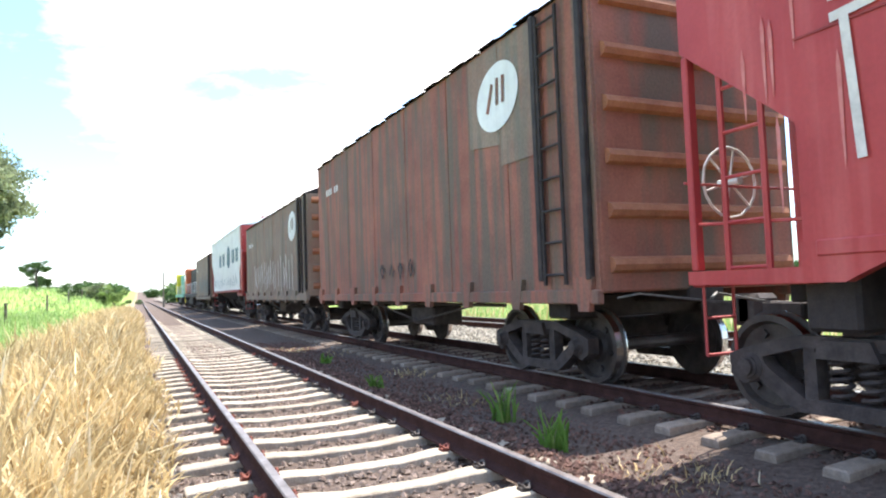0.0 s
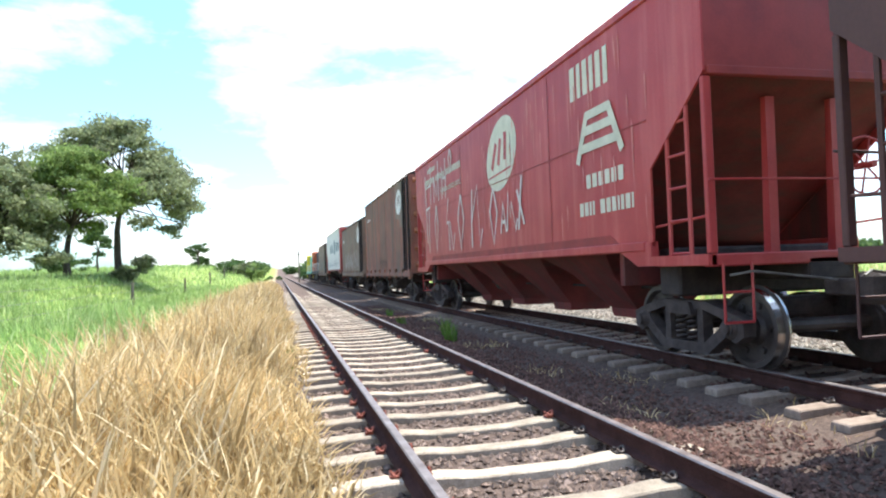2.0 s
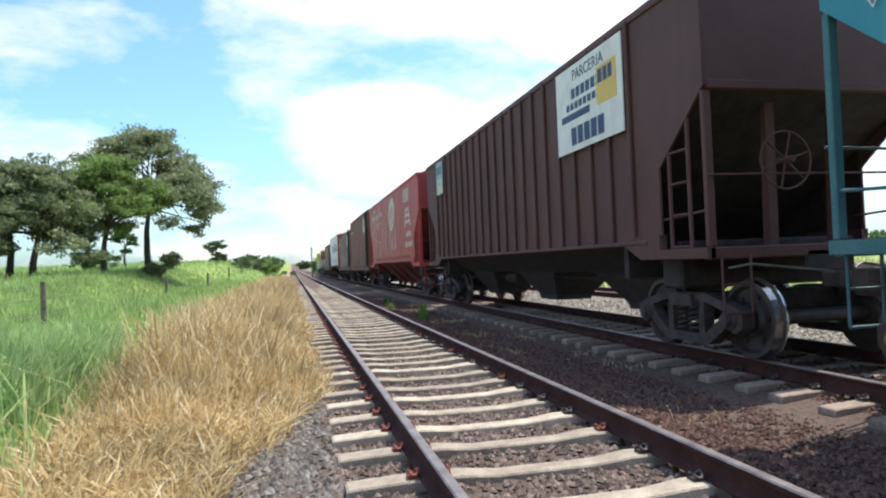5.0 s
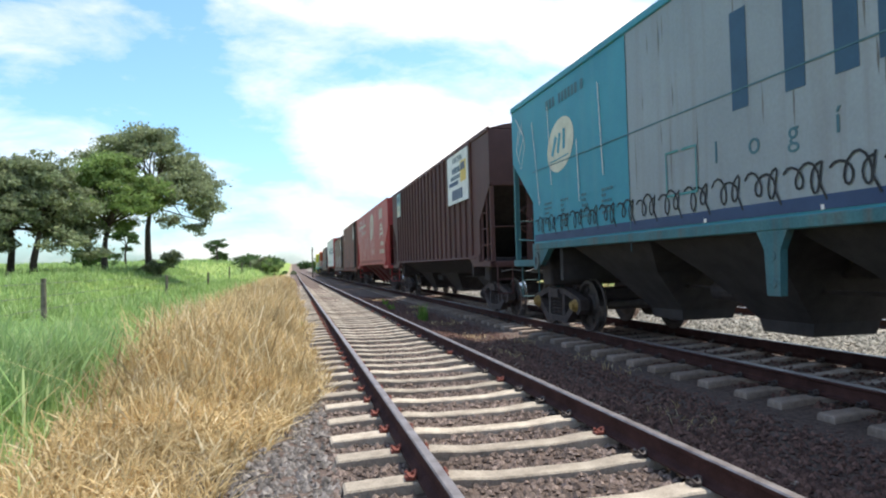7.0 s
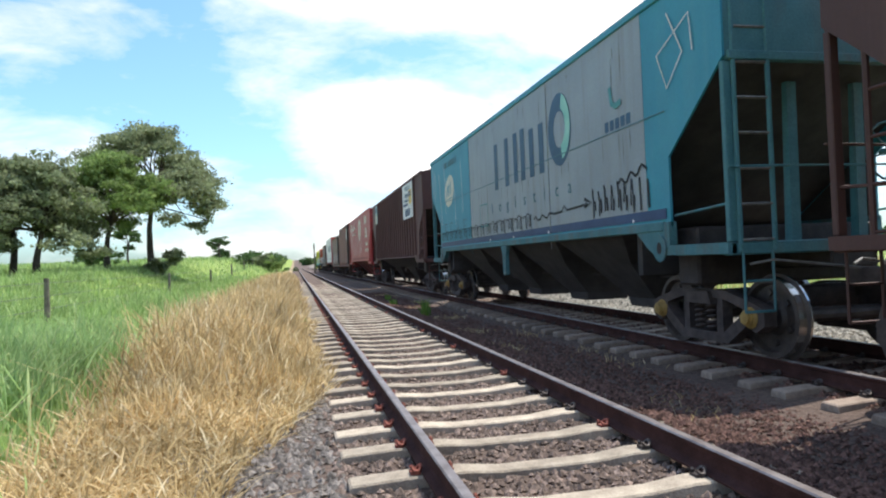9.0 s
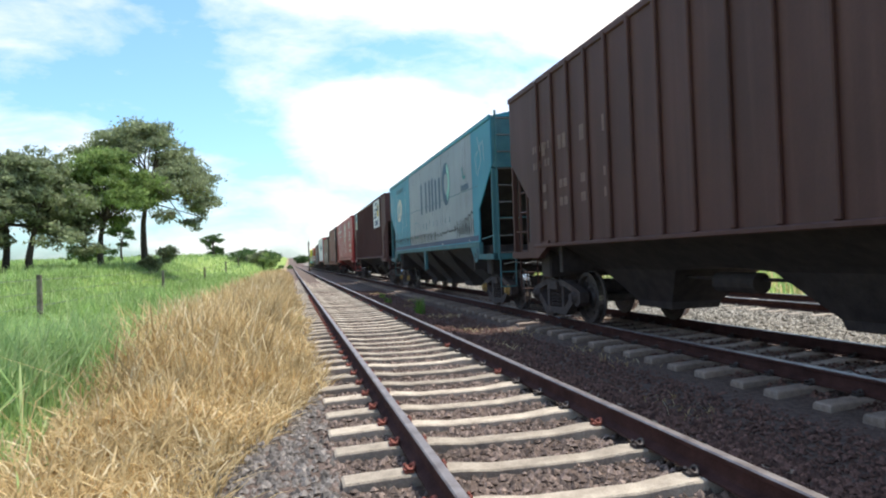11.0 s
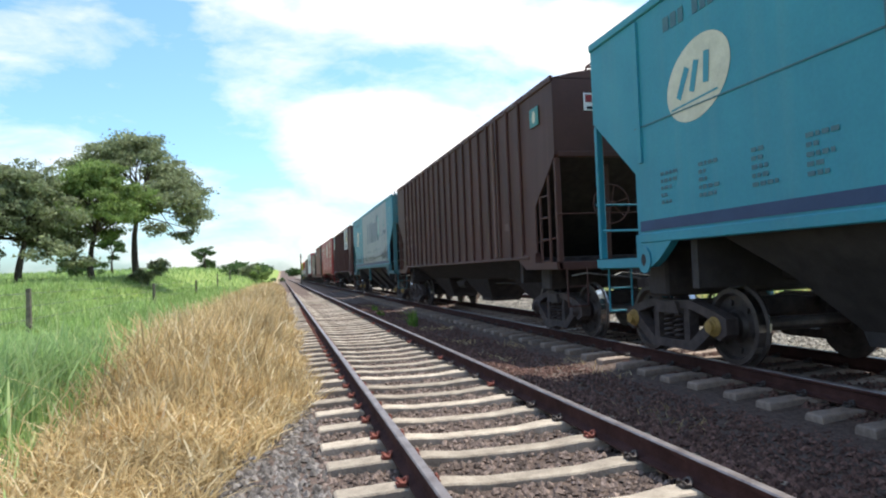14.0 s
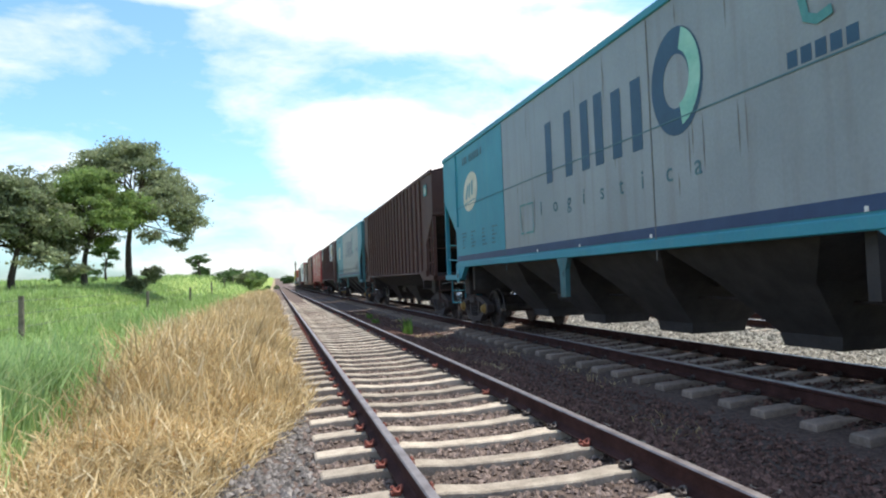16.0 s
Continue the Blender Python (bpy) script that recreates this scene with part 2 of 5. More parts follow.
M["yellow"] = surface("loco_yellow", (0.62, 0.50, 0.03), (0.75, 0.62, 0.06), 0.45, scale=2, fine=30, bump=0.03)
M["loco_green"] = surface("loco_green", (0.04, 0.26, 0.20), (0.06, 0.34, 0.27), 0.45, scale=2, fine=30, bump=0.03)
M["mustard"] = surface("mustard_paint", (0.62, 0.42, 0.08), (0.72, 0.52, 0.13), 0.5, scale=3, fine=30, bump=0.02)
M["orange"] = surface("orange_paint", (0.38, 0.08, 0.03), (0.48, 0.12, 0.045), 0.5, scale=2, fine=30, bump=0.03)
M["glass"] = surface("dark_cab_glass", (0.02, 0.025, 0.03), (0.03, 0.035, 0.04), 0.08, scale=2, fine=10, bump=0.0, spec=0.6)
M["wood_post"] = surface("grey_weathered_wood", (0.10, 0.085, 0.065), (0.19, 0.165, 0.13), 0.9, scale=6, fine=60, bump=0.5)
M["wire"] = surface("dull_wire", (0.12, 0.11, 0.10), (0.2, 0.19, 0.18), 0.6, 0.5, scale=9, fine=40, bump=0.05)
M["bark"] = surface("dark_bark", (0.045, 0.035, 0.028), (0.10, 0.08, 0.06), 0.95, scale=4, fine=30, bump=0.8)
M["leaf"] = blade_material("tree_leaf", (0.16, 0.19, 0.105), (0.28, 0.32, 0.17), (0.40, 0.44, 0.26))
M["leaf_light"] = blade_material("young_leaf", (0.13, 0.20, 0.06), (0.24, 0.33, 0.10), (0.32, 0.40, 0.15))
M["leaf_far"] = blade_material("far_leaf", (0.055, 0.10, 0.035), (0.09, 0.15, 0.05), (0.12, 0.18, 0.07))
M["green_grass"] = blade_material("green_grass", (0.205, 0.305, 0.095), (0.39, 0.52, 0.195), (0.60, 0.66, 0.34))
M["tuft"] = blade_material("tall_tuft_grass", (0.23, 0.35, 0.13), (0.37, 0.51, 0.20), (0.56, 0.61, 0.31))
M["dry_grass"] = blade_material("dry_straw", (0.36, 0.25, 0.11), (0.71, 0.55, 0.295), (0.90, 0.79, 0.54))
M["weed"] = blade_material("weed_leaf", (0.10, 0.20, 0.03), (0.18, 0.32, 0.06), (0.30, 0.36, 0.10))

# ---- mesh helpers ----


def part(name, bm, material, parent=None, label=""):
    """Links a bmesh as one mesh object, under a thing or a part."""
    me = bpy.data.meshes.new(name)
    bm.to_mesh(me)
    bm.free()
    for m in (material if isinstance(material, (list, tuple)) else [material]):
        me.materials.append(M[m])
    ob = new(name, me)
    ob.parent = parent
    if label:
        tagged(ob, label)
    return ob


def link_mesh(name, me, parent=None, m=None):
    ob = new(name, me)
    ob.parent = parent
    if m is not None:
        ob.matrix_basis = m
    return ob


def box(bm, x0, x1, y0, y1, z0, z1, bevel=0.0):
    vs = bmesh.ops.create_cube(bm, size=1)["verts"]
    for v in vs:
        v.co = Vector(((x0 + x1) / 2 + v.co.x * (x1 - x0), (y0 + y1) / 2 + v.co.y * (y1 - y0), (z0 + z1) / 2 + v.co.z * (z1 - z0)))
    if bevel:
        es = list({e for v in vs for e in v.link_edges})
        bmesh.ops.bevel(bm, geom=es, offset=bevel, segments=1, affect="EDGES")
    return bm


def prism(bm, points, x0, x1):
    """A polygon in (y, z), carried from x0 to x1."""
    a = [bm.verts.new((x0, y, z)) for y, z in points]
    b = [bm.verts.new((x1, y, z)) for y, z in points]
    faces = [bm.faces.new(a), bm.faces.new(b[::-1])]
    for i in range(len(points)):
        j = (i + 1) % len(points)
        faces.append(bm.faces.new((a[j], a[i], b[i], b[j])))
    bmesh.ops.recalc_face_normals(bm, faces=faces)
    return bm


def tube(bm, p, q, r0, r1=None, n=8):
    """A tapered round bar from p to q."""
    p, q = Vector(p), Vector(q)
    r1 = r0 if r1 is None else r1
    side = (q - p).to_track_quat("Z", "Y").to_matrix()
    rings = []
    for c, r in ((p, r0), (q, r1)):
        rings.append([bm.verts.new(c + side @ Vector((math.cos(k * math.tau / n) * r, math.sin(k * math.tau / n) * r, 0))) for k in range(n)])
    for k in range(n):
        j = (k + 1) % n
        bm.faces.new((rings[0][k], rings[0][j], rings[1][j], rings[1][k]))
    bm.faces.new(rings[0][::-1])
    bm.faces.new(rings[1])
    return bm


def pipe(bm, points, r, n=6):
    for p, q in zip(points, points[1:]):
        tube(bm, p, q, r, r, n)
    return bm


def lathe(bm, profile, n=28):
    """A round solid about the x axis, from a profile of (x, radius)."""
    rings = [[bm.verts.new((x, math.cos(k * math.tau / n) * r, math.sin(k * math.tau / n) * r)) for k in range(n)] for x, r in profile]
    for a, b in zip(rings, rings[1:]):
        for k in range(n):
            j = (k + 1) % n
            bm.faces.new((a[k], a[j], b[j], b[k]))
    bm.faces.new(rings[0][::-1])
    bm.faces.new(rings[-1])
    return bm


def raw_mesh(name, verts, faces, materials):
    me = bpy.data.meshes.new(name)
    me.from_pydata(np.asarray(verts).tolist(), [], faces.tolist() if isinstance(faces, np.ndarray) else faces)
    for m in materials:
        me.materials.append(M[m])
    me.update()
    return me


# ---- ground ----
TRACK_A, TRACK_B = 1.672, 6.008          # centre lines of the empty track and of the train's track
GAUGE = 0.835                            # half the distance between rail heads


def smooth(v):
    v = np.clip(v, 0, 1)
    return v * v * (3 - 2 * v)


def ground_height(x, y):
    x, y = np.asarray(x, float), np.asarray(y, float)
    z = np.full(np.broadcast(x, y).shape, -0.22)
    z = z - 0.028 * smooth((x + 0.5) / 0.5) * smooth((3.4 - x) / 0.4)
    z = z - 0.08 * smooth((x - 3.15) / 0.4) * smooth((5.1 - x) / 0.4)
    z = z + 0.05 * np.exp(-((x + 1.6) / 1.0) ** 2)
    z = z + 0.10 * smooth((-x - 2.5) / 4)
    z = z + 1.45 * smooth((-x - 7.5) / 4.2) * smooth((y - 10) / 40)
    z = z + 1.5 * smooth((y - 45) / 70) * smooth((-x - 2.6) / 4)
    far = np.hypot(x, y)
    z = z + 9.0 * smooth((far - 260) / 700) * smooth((y + 100) / 300)
    z = z + 0.8 * smooth((x - 13) / 20)
    return z + 0.03 * np.sin(x * 1.7 + y * 0.6) * np.cos(y * 0.9) * smooth((np.abs(x - 4) - 5) / 3)


def build_ground():
    xs = np.unique(np.concatenate([np.array([-3000, -1500, -800, -400, -250, -160, -100, -70, -50, -40, -32]), np.arange(-26, -10, 2.0), np.arange(-10, -3.0, 0.5),
                                   np.array([-3.0, -2.4, -1.8, -1.2, -0.8, -0.35, 0.2, 1.0, 1.7, 2.4, 3.0, 3.6, 4.2, 5.0, 6.0, 7.0, 7.6, 8.4, 9.2, 10.0, 11, 12.6, 14, 16, 20, 26, 34, 45, 60, 90, 150, 300, 700, 1500, 3000])]))
    ys = np.unique(np.concatenate([np.array([-3000, -1200, -500, -200, -100, -60, -40, -25]), np.arange(-16, 60, 1.0), np.arange(60, 140, 5.0), np.array([150, 180, 220, 260, 300, 350, 420, 500, 600, 700, 800, 900, 1000, 1300, 2000, 3000])]))
    gx, gy = np.meshgrid(xs, ys, indexing="ij")
    v = np.stack([gx, gy, ground_height(gx, gy)], -1).reshape(-1, 3)
    nx, ny = len(xs), len(ys)
    i, j = np.meshgrid(np.arange(nx - 1), np.arange(ny - 1), indexing="ij")
    a = (i * ny + j).ravel()
    f = np.stack([a, a + ny, a + ny + 1, a + 1], -1)
    me = raw_mesh("ground", v, f, ["ground", "dry_soil", "ballast", "pale_gravel"])
    mid = (xs[i.ravel()] + xs[i.ravel() + 1]) / 2
    idx = np.where((mid > -2.4) & (mid < -0.8), 1, np.where((mid > -0.8) & (mid < 7.6), 2, np.where((mid > 7.6) & (mid < 12.6), 3, 0)))
    me.polygons.foreach_set("material_index", idx.astype(np.int32))
    me.polygons.foreach_set("use_smooth", np.ones(len(f), bool))
    return tagged(new("ground", me), "flat grassland with a gravel railway bed through it", "ground", kind="structure")


build_ground()

# ---- tracks ----


def rail_mesh(y0, y1):
    """Flat-bottomed rail: foot, web and a head with a worn bright top."""
    half = [(0.070, -0.170), (0.070, -0.158), (0.022, -0.140), (0.010, -0.125), (0.010, -0.050), (0.034, -0.036), (0.036, -0.010), (0.028, 0.0)]
    prof = half + [(-x, z) for x, z in half[::-1]]
    bm = bmesh.new()
    ys = np.linspace(y0, y1, 30)
    rings = [[bm.verts.new((x, y, z)) for x, z in prof] for y in ys]
    k = len(prof)
    for a, b in zip(rings, rings[1:]):
        for i in range(k):
            j = (i + 1) % k
            f = bm.faces.new((a[i], a[j], b[j], b[i]))
            f.material_index = 1 if i in (6, 7, 8) else 0
    bmesh.ops.recalc_face_normals(bm, faces=bm.faces[:])
    return bm


def sleeper_mesh():
    """Concrete sleeper, thick under the rails, waisted and lower in the middle, chamfered."""
    me_bm = bmesh.new()
    prof = [(-1.39, 0.018), (-1.375, 0.030), (-0.98, 0.045), (-0.62, 0.045), (-0.35, 0.018), (0.35, 0.018), (0.62, 0.045), (0.98, 0.045), (1.375, 0.030), (1.39, 0.018)]
    rings = []
    for x, z in prof:
        w = 0.100 if abs(x) > 0.5 else 0.088
        rings.append([me_bm.verts.new((x, -w - 0.02, -0.16)), me_bm.verts.new((x, -w, z - 0.012)), me_bm.verts.new((x, -w + 0.012, z)),
                      me_bm.verts.new((x, w - 0.012, z)), me_bm.verts.new((x, w, z - 0.012)), me_bm.verts.new((x, w + 0.02, -0.16))])
    for a, b in zip(rings, rings[1:]):
        for i in range(5):
            me_bm.faces.new((a[i], a[i + 1], b[i + 1], b[i]))
    me_bm.faces.new(rings[0][::-1])
    me_bm.faces.new(rings[-1])
    bmesh.ops.recalc_face_normals(me_bm, faces=me_bm.faces[:])
    me = bpy.data.meshes.new("sleeper")
    me_bm.to_mesh(me)
    me_bm.free()
    me.materials.append(M["sleeper"])
    return me


def clip_mesh():
    """Sprung rail clip: a bent bar looped over the rail foot."""
    bm = bmesh.new()
    pts = [(math.cos(a) * 0.045, 0.055 * math.sin(a), 0.045 + 0.022 * math.cos(2 * a)) for a in np.linspace(-2.6, 2.6, 9)]
    pipe(bm, [(a * 0.8, b * 0.8, c * 0.8) for a, b, c in pts], 0.012, 5)
    box(bm, -0.04, 0.025, -0.04, 0.04, 0.0, 0.02)
    me = bpy.data.meshes.new("clip")
    bm.to_mesh(me)
    bm.free()
    me.materials.append(M["clip"])
    return me


SLEEPER, CLIP = sleeper_mesh(), clip_mesh()
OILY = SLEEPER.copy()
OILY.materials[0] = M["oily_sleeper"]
DULL_CLIP = CLIP.copy()
DULL_CLIP.materials[0] = M["wheel"]


def track(x, first, step, count, label, clips, sleeper=SLEEPER, clip=CLIP):
    rng = random.Random(int(x * 100))
    t = tagged(new("railway_track"), label, "railway track", kind="structure")
    t.location = (x, 0, 0)
    for s in (-1, 1):
        r = part("rail", rail_mesh(-25, 420), ["rail", "rail_top"], t)
        r.location.x = s * GAUGE
    for i in range(count):
        y = first + i * step
        link_mesh("sleeper", sleeper, t, pose(rng.uniform(-0.02, 0.02), y + rng.uniform(-0.03, 0.03), -0.213 + rng.uniform(-0.012, 0.008) - (0.0016 * max(0, y - 16)), 0, 0, rng.uniform(-0.8, 0.8)))
        if i < clips:
            for s in (-1, 1):
                for w in (-1, 1):
                    # inner clips of the right rail mostly dark: the rail's shade as colour
                    link_mesh("clip", clip if s < 0 or w > 0 or i % 4 == 0 else DULL_CLIP, t, pose(s * GAUGE + w * 0.105, y, -0.17, 0, 0, 0 if w < 0 else 180))
    return t


track(TRACK_A, 2.42 - 0.66 * 4, 0.66, 100, "rusty rails on pale concrete sleepers, an empty track", 45)
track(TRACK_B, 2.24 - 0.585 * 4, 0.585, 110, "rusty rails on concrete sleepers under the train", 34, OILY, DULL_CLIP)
track(11.6, 0.3, 0.62, 60, "rusty siding rails half sunk in pale gravel", 0)


def stones(name, label, count, x0, x1, y0, y1, size, seed, material, near=1.0, mound=None):
    """Loose angular stones, denser towards y0."""
    rng = np.random.default_rng(seed)
    base = np.array([(1, 0, 0), (-1, 0, 0), (0, 1, 0), (0, -1, 0), (0, 0, 1), (0, 0, -0.6)], float)
    tri = np.array([(0, 2, 4), (2, 1, 4), (1, 3, 4), (3, 0, 4), (2, 0, 5), (1, 2, 5), (3, 1, 5), (0, 3, 5)])
    x = rng.uniform(x0, x1, count)
    y = y0 + (y1 - y0) * rng.random(count) ** (1 + near)
    s = size * rng.uniform(0.5, 1.35, (count, 1, 1))
    v = base[None] * rng.uniform(0.55, 1.1, (count, 6, 1)) * s
    a = rng.uniform(0, math.tau, count)
    c, d = np.cos(a)[:, None], np.sin(a)[:, None]
    v = np.stack([v[..., 0] * c - v[..., 1] * d, v[..., 0] * d + v[..., 1] * c, v[..., 2] * 0.8 + v[..., 0] * 0.3], -1)
    z = ground_height(x, y) + 0.01
    if mound is not None:
        z = z + mound(x, y)
    v += np.stack([x, y, z], -1)[:, None]
    f = (tri[None] + 6 * np.arange(count)[:, None, None]).reshape(-1, 3)
    me = raw_mesh(name, v.reshape(-1, 3), f, [material])
    return tagged(new(name, me), label, "gravel", kind="stuff")


stones("ballast_stones", "loose brown-grey crushed-stone ballast between the sleepers", 27000, 0.22, 3.1, 1.5, 34, 0.034, 3, "stone", 1.2)
stones("shoulder_stones", "loose grey crushed stone beside the sleeper ends", 9000, -0.95, 0.28, 1.5, 22, 0.042, 8, "cess_stone", 1.4)
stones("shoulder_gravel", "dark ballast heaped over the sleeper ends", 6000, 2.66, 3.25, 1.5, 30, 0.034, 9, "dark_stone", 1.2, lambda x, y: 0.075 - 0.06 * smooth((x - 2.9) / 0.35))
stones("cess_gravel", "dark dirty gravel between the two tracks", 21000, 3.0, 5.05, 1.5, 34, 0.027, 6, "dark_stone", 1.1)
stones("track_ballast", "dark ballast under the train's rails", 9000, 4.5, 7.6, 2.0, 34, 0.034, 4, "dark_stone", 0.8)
stones("pale_ballast", "pale sunlit gravel beside the siding", 20000, 7.5, 12.8, 2.5, 50, 0.055, 5, "pale_stone", 0.7)

# ---- grass ----


def grass(name, label, count, place, height, width, lean, seed, material):
    """Bent tapering blades; place(rng, n) gives x, y and a height factor."""
    rng = np.random.default_rng(seed)
    x, y, k = place(rng, count)
    n = len(x)
    h = height * k * rng.uniform(0.55, 1.25, n)
    a = rng.uniform(0, math.tau, n)
    l = lean * rng.uniform(0.2, 1.3, n)
    dx, dy = np.cos(a), np.sin(a)
    w = width * rng.uniform(0.6, 1.4, n) * (0.8 + 0.03 * np.maximum(y, 0))
    b = rng.uniform(0, math.tau, n)
    wx, wy = np.cos(b) * w / 2, np.sin(b) * w / 2
    z = ground_height(x, y) - 0.02
    rows = []
    for s, ww in ((0.0, 1.0), (0.5, 0.85), (0.85, 0.5)):
        off = l * h * s ** 1.8
        px, py, pz = x + dx * off, y + dy * off, z + h * s * (1 - 0.25 * l * s)
        rows += [np.stack([px - wx * ww, py - wy * ww, pz], -1), np.stack([px + wx * ww, py + wy * ww, pz], -1)]
    rows.append(np.stack([x + dx * l * h, y + dy * l * h, z + h * (1 - 0.3 * l)], -1))
    v = np.stack(rows, 1).reshape(-1, 3)
    o = 7 * np.arange(n)
    faces = []
    for q in ((0, 1, 3, 2), (2, 3, 5, 4)):
        faces.append(np.stack([o + i for i in q], -1))
    f = np.concatenate(faces).tolist() + np.stack([o + 4, o + 5, o + 6], -1).tolist()
    me = raw_mesh(name, v, f, [material])
    return tagged(new(name, me), label, "grass", kind="stuff")


def clumped(rng, n, x0, x1, y0, y1, near, spread=0.22, per=40):
    c = max(1, n // per)
    cx, cy = rng.uniform(x0, x1, c), y0 + (y1 - y0) * rng.random(c) ** near
    i = rng.integers(0, c, n)
    g = 1 + 0.02 * cy[i]
    return cx[i] + rng.normal(0, spread, n) * g, cy[i] + rng.normal(0, spread, n) * g, rng.uniform(0.6, 1.3, c)[i]


def verge_edge(y):
    return -0.48 + 0.66 * smooth((y - 4.6) / 3.6) + 0.10 * np.sin(y * 0.9) + 0.07 * np.sin(y * 2.3 + 1)


def place_dry(rng, n):
    x, y, k = clumped(rng, n, -2.3, 0.3, 1.6, 75, 2.2)
    keep = (x < verge_edge(y) - 0.25 + 0.25 * rng.random(n)) & (x > -1.55 - 0.6 * rng.random(n) - 0.5 * smooth((y - 6) / 8)) & (y > 1.2)
    k = k * (0.45 + 0.55 * smooth((verge_edge(y) - x) / 0.9)) * (0.28 + 0.80 * smooth((y - 5.0) / 5))
    return x[keep], y[keep], k[keep]


def place_dry_low(rng, n):
    x, y, k = clumped(rng, n, -2.4, 0.3, 1.2, 30, 1.8, 0.3)
    keep = (x < verge_edge(y) + 0.15) & (y > 1.0) & (x > -1.7 - 0.5 * rng.random(n))
    return x[keep], y[keep], k[keep]


def place_green(rng, n):
    x, y, k = clumped(rng, n, -14, -1.5, 2.0, 70, 1.9, 0.32)
    keep = (x < -1.5 - 0.6 * rng.random(n) - 0.5 * smooth((y - 6) / 8)) & (-x < 1.2 + 0.95 * y)
    k = k * (0.55 + 0.75 * np.exp(-((x + 4.0) / 1.2) ** 2 - ((y - 9.5) / 3.5) ** 2))
    return x[keep], y[keep], k[keep]


def place_green_far(rng, n):
    y = 22 + 130 * rng.random(n) ** 1.5
    x = -2.8 - rng.random(n) * y * 0.75
    return x, y, rng.uniform(0.5, 1.2, n)


def place_right(rng, n):
    y = rng.uniform(2, 60, n)
    x = 12.8 + rng.random(n) * 14
    return x, y, rng.uniform(0.5, 1.1, n)


grass("dry_grass", "tall dry straw-yellow grass on the verge", 66000, place_dry, 0.68, 0.020, 0.55, 11, "dry_grass")
grass("dry_grass", "flattened dry straw on the verge", 52000, place_dry_low, 0.25, 0.019, 1.2, 12, "dry_grass")
grass("green_grass", "lush green pasture grass", 74000, place_green, 0.52, 0.021, 0.5, 13, "green_grass")
grass("green_grass", "green pasture stretching away", 40000, place_green_far, 0.55, 0.02, 0.4, 14, "green_grass")
grass("green_grass", "green grass beyond the siding", 8000, place_right, 0.7, 0.03, 0.4, 15, "green_grass")
grass("dry_grass", "yellowed grass beyond the siding", 8000, place_right, 0.6, 0.03, 0.5, 18, "dry_grass")


def place_tuft(rng, n):
    c = rng.integers(0, 9, n)
    cx = np.array([-4.3, -3.7, -3.2, -4.9, -3.9, -2.9, -5.4, -3.4, -2.7])[c]
    cy = np.array([10.5, 9.6, 8.6, 11.5, 8.4, 7.2, 9.8, 11.8, 9.6])[c]
    return cx + rng.normal(0, 0.3, n), cy + rng.normal(0, 0.4, n), rng.uniform(0.7, 1.1, n)


def place_stalks(rng, n):
    y = 4.5 + 20 * rng.random(n) ** 1.6
    return rng.uniform(-2.4, -0.8, n), y, rng.uniform(0.6, 1.2, n)


grass("tall_grass", "tall dark green tufts of pasture grass", 7000, place_tuft, 0.82, 0.022, 0.55, 16, "tuft")
grass("dry_stalks", "long broken straw stalks standing over the verge", 260, place_stalks, 0.75, 0.014, 0.9, 17, "dry_grass")


def weed(x, y, h, seed):
    def put(rng, n):
        return x + rng.normal(0, 0.07, n), y + rng.normal(0, 0.07, n), np.ones(n)
    ob = grass("weed", "green weed tuft growing in the ballast", 34, put, h, 0.022, 0.55, seed, "weed")
    del ob["kind"]
    return tagged(ob, category="weed", group="weeds between the tracks")


for i, (wx, wy, wh) in enumerate(((3.5, 18.2, 0.36), (3.75, 19.6, 0.45), (3.2, 22.5, 0.25), (0.12, 16.6, 0.22), (3.6, 27.0, 0.25), (0.05, 24.5, 0.25), (0.02, 14.6, 0.18))):
    weed(wx, wy, wh, 40 + i)



def place_cess(rng, n):
    c = rng.integers(0, 14, n)
    spots = np.random.default_rng(91)
    cx, cy = spots.uniform(3.2, 4.6, 14), 5 + 26 * spots.random(14) ** 1.3
    return cx[c] + rng.normal(0, 0.16, n), cy[c] + rng.normal(0, 0.3, n), rng.uniform(0.4, 1.2, n)


grass("dry_grass", "sparse dry weeds in the dirt between the tracks", 800, place_cess, 0.13, 0.011, 1.0, 19, "dry_grass")

# ---- trees ----


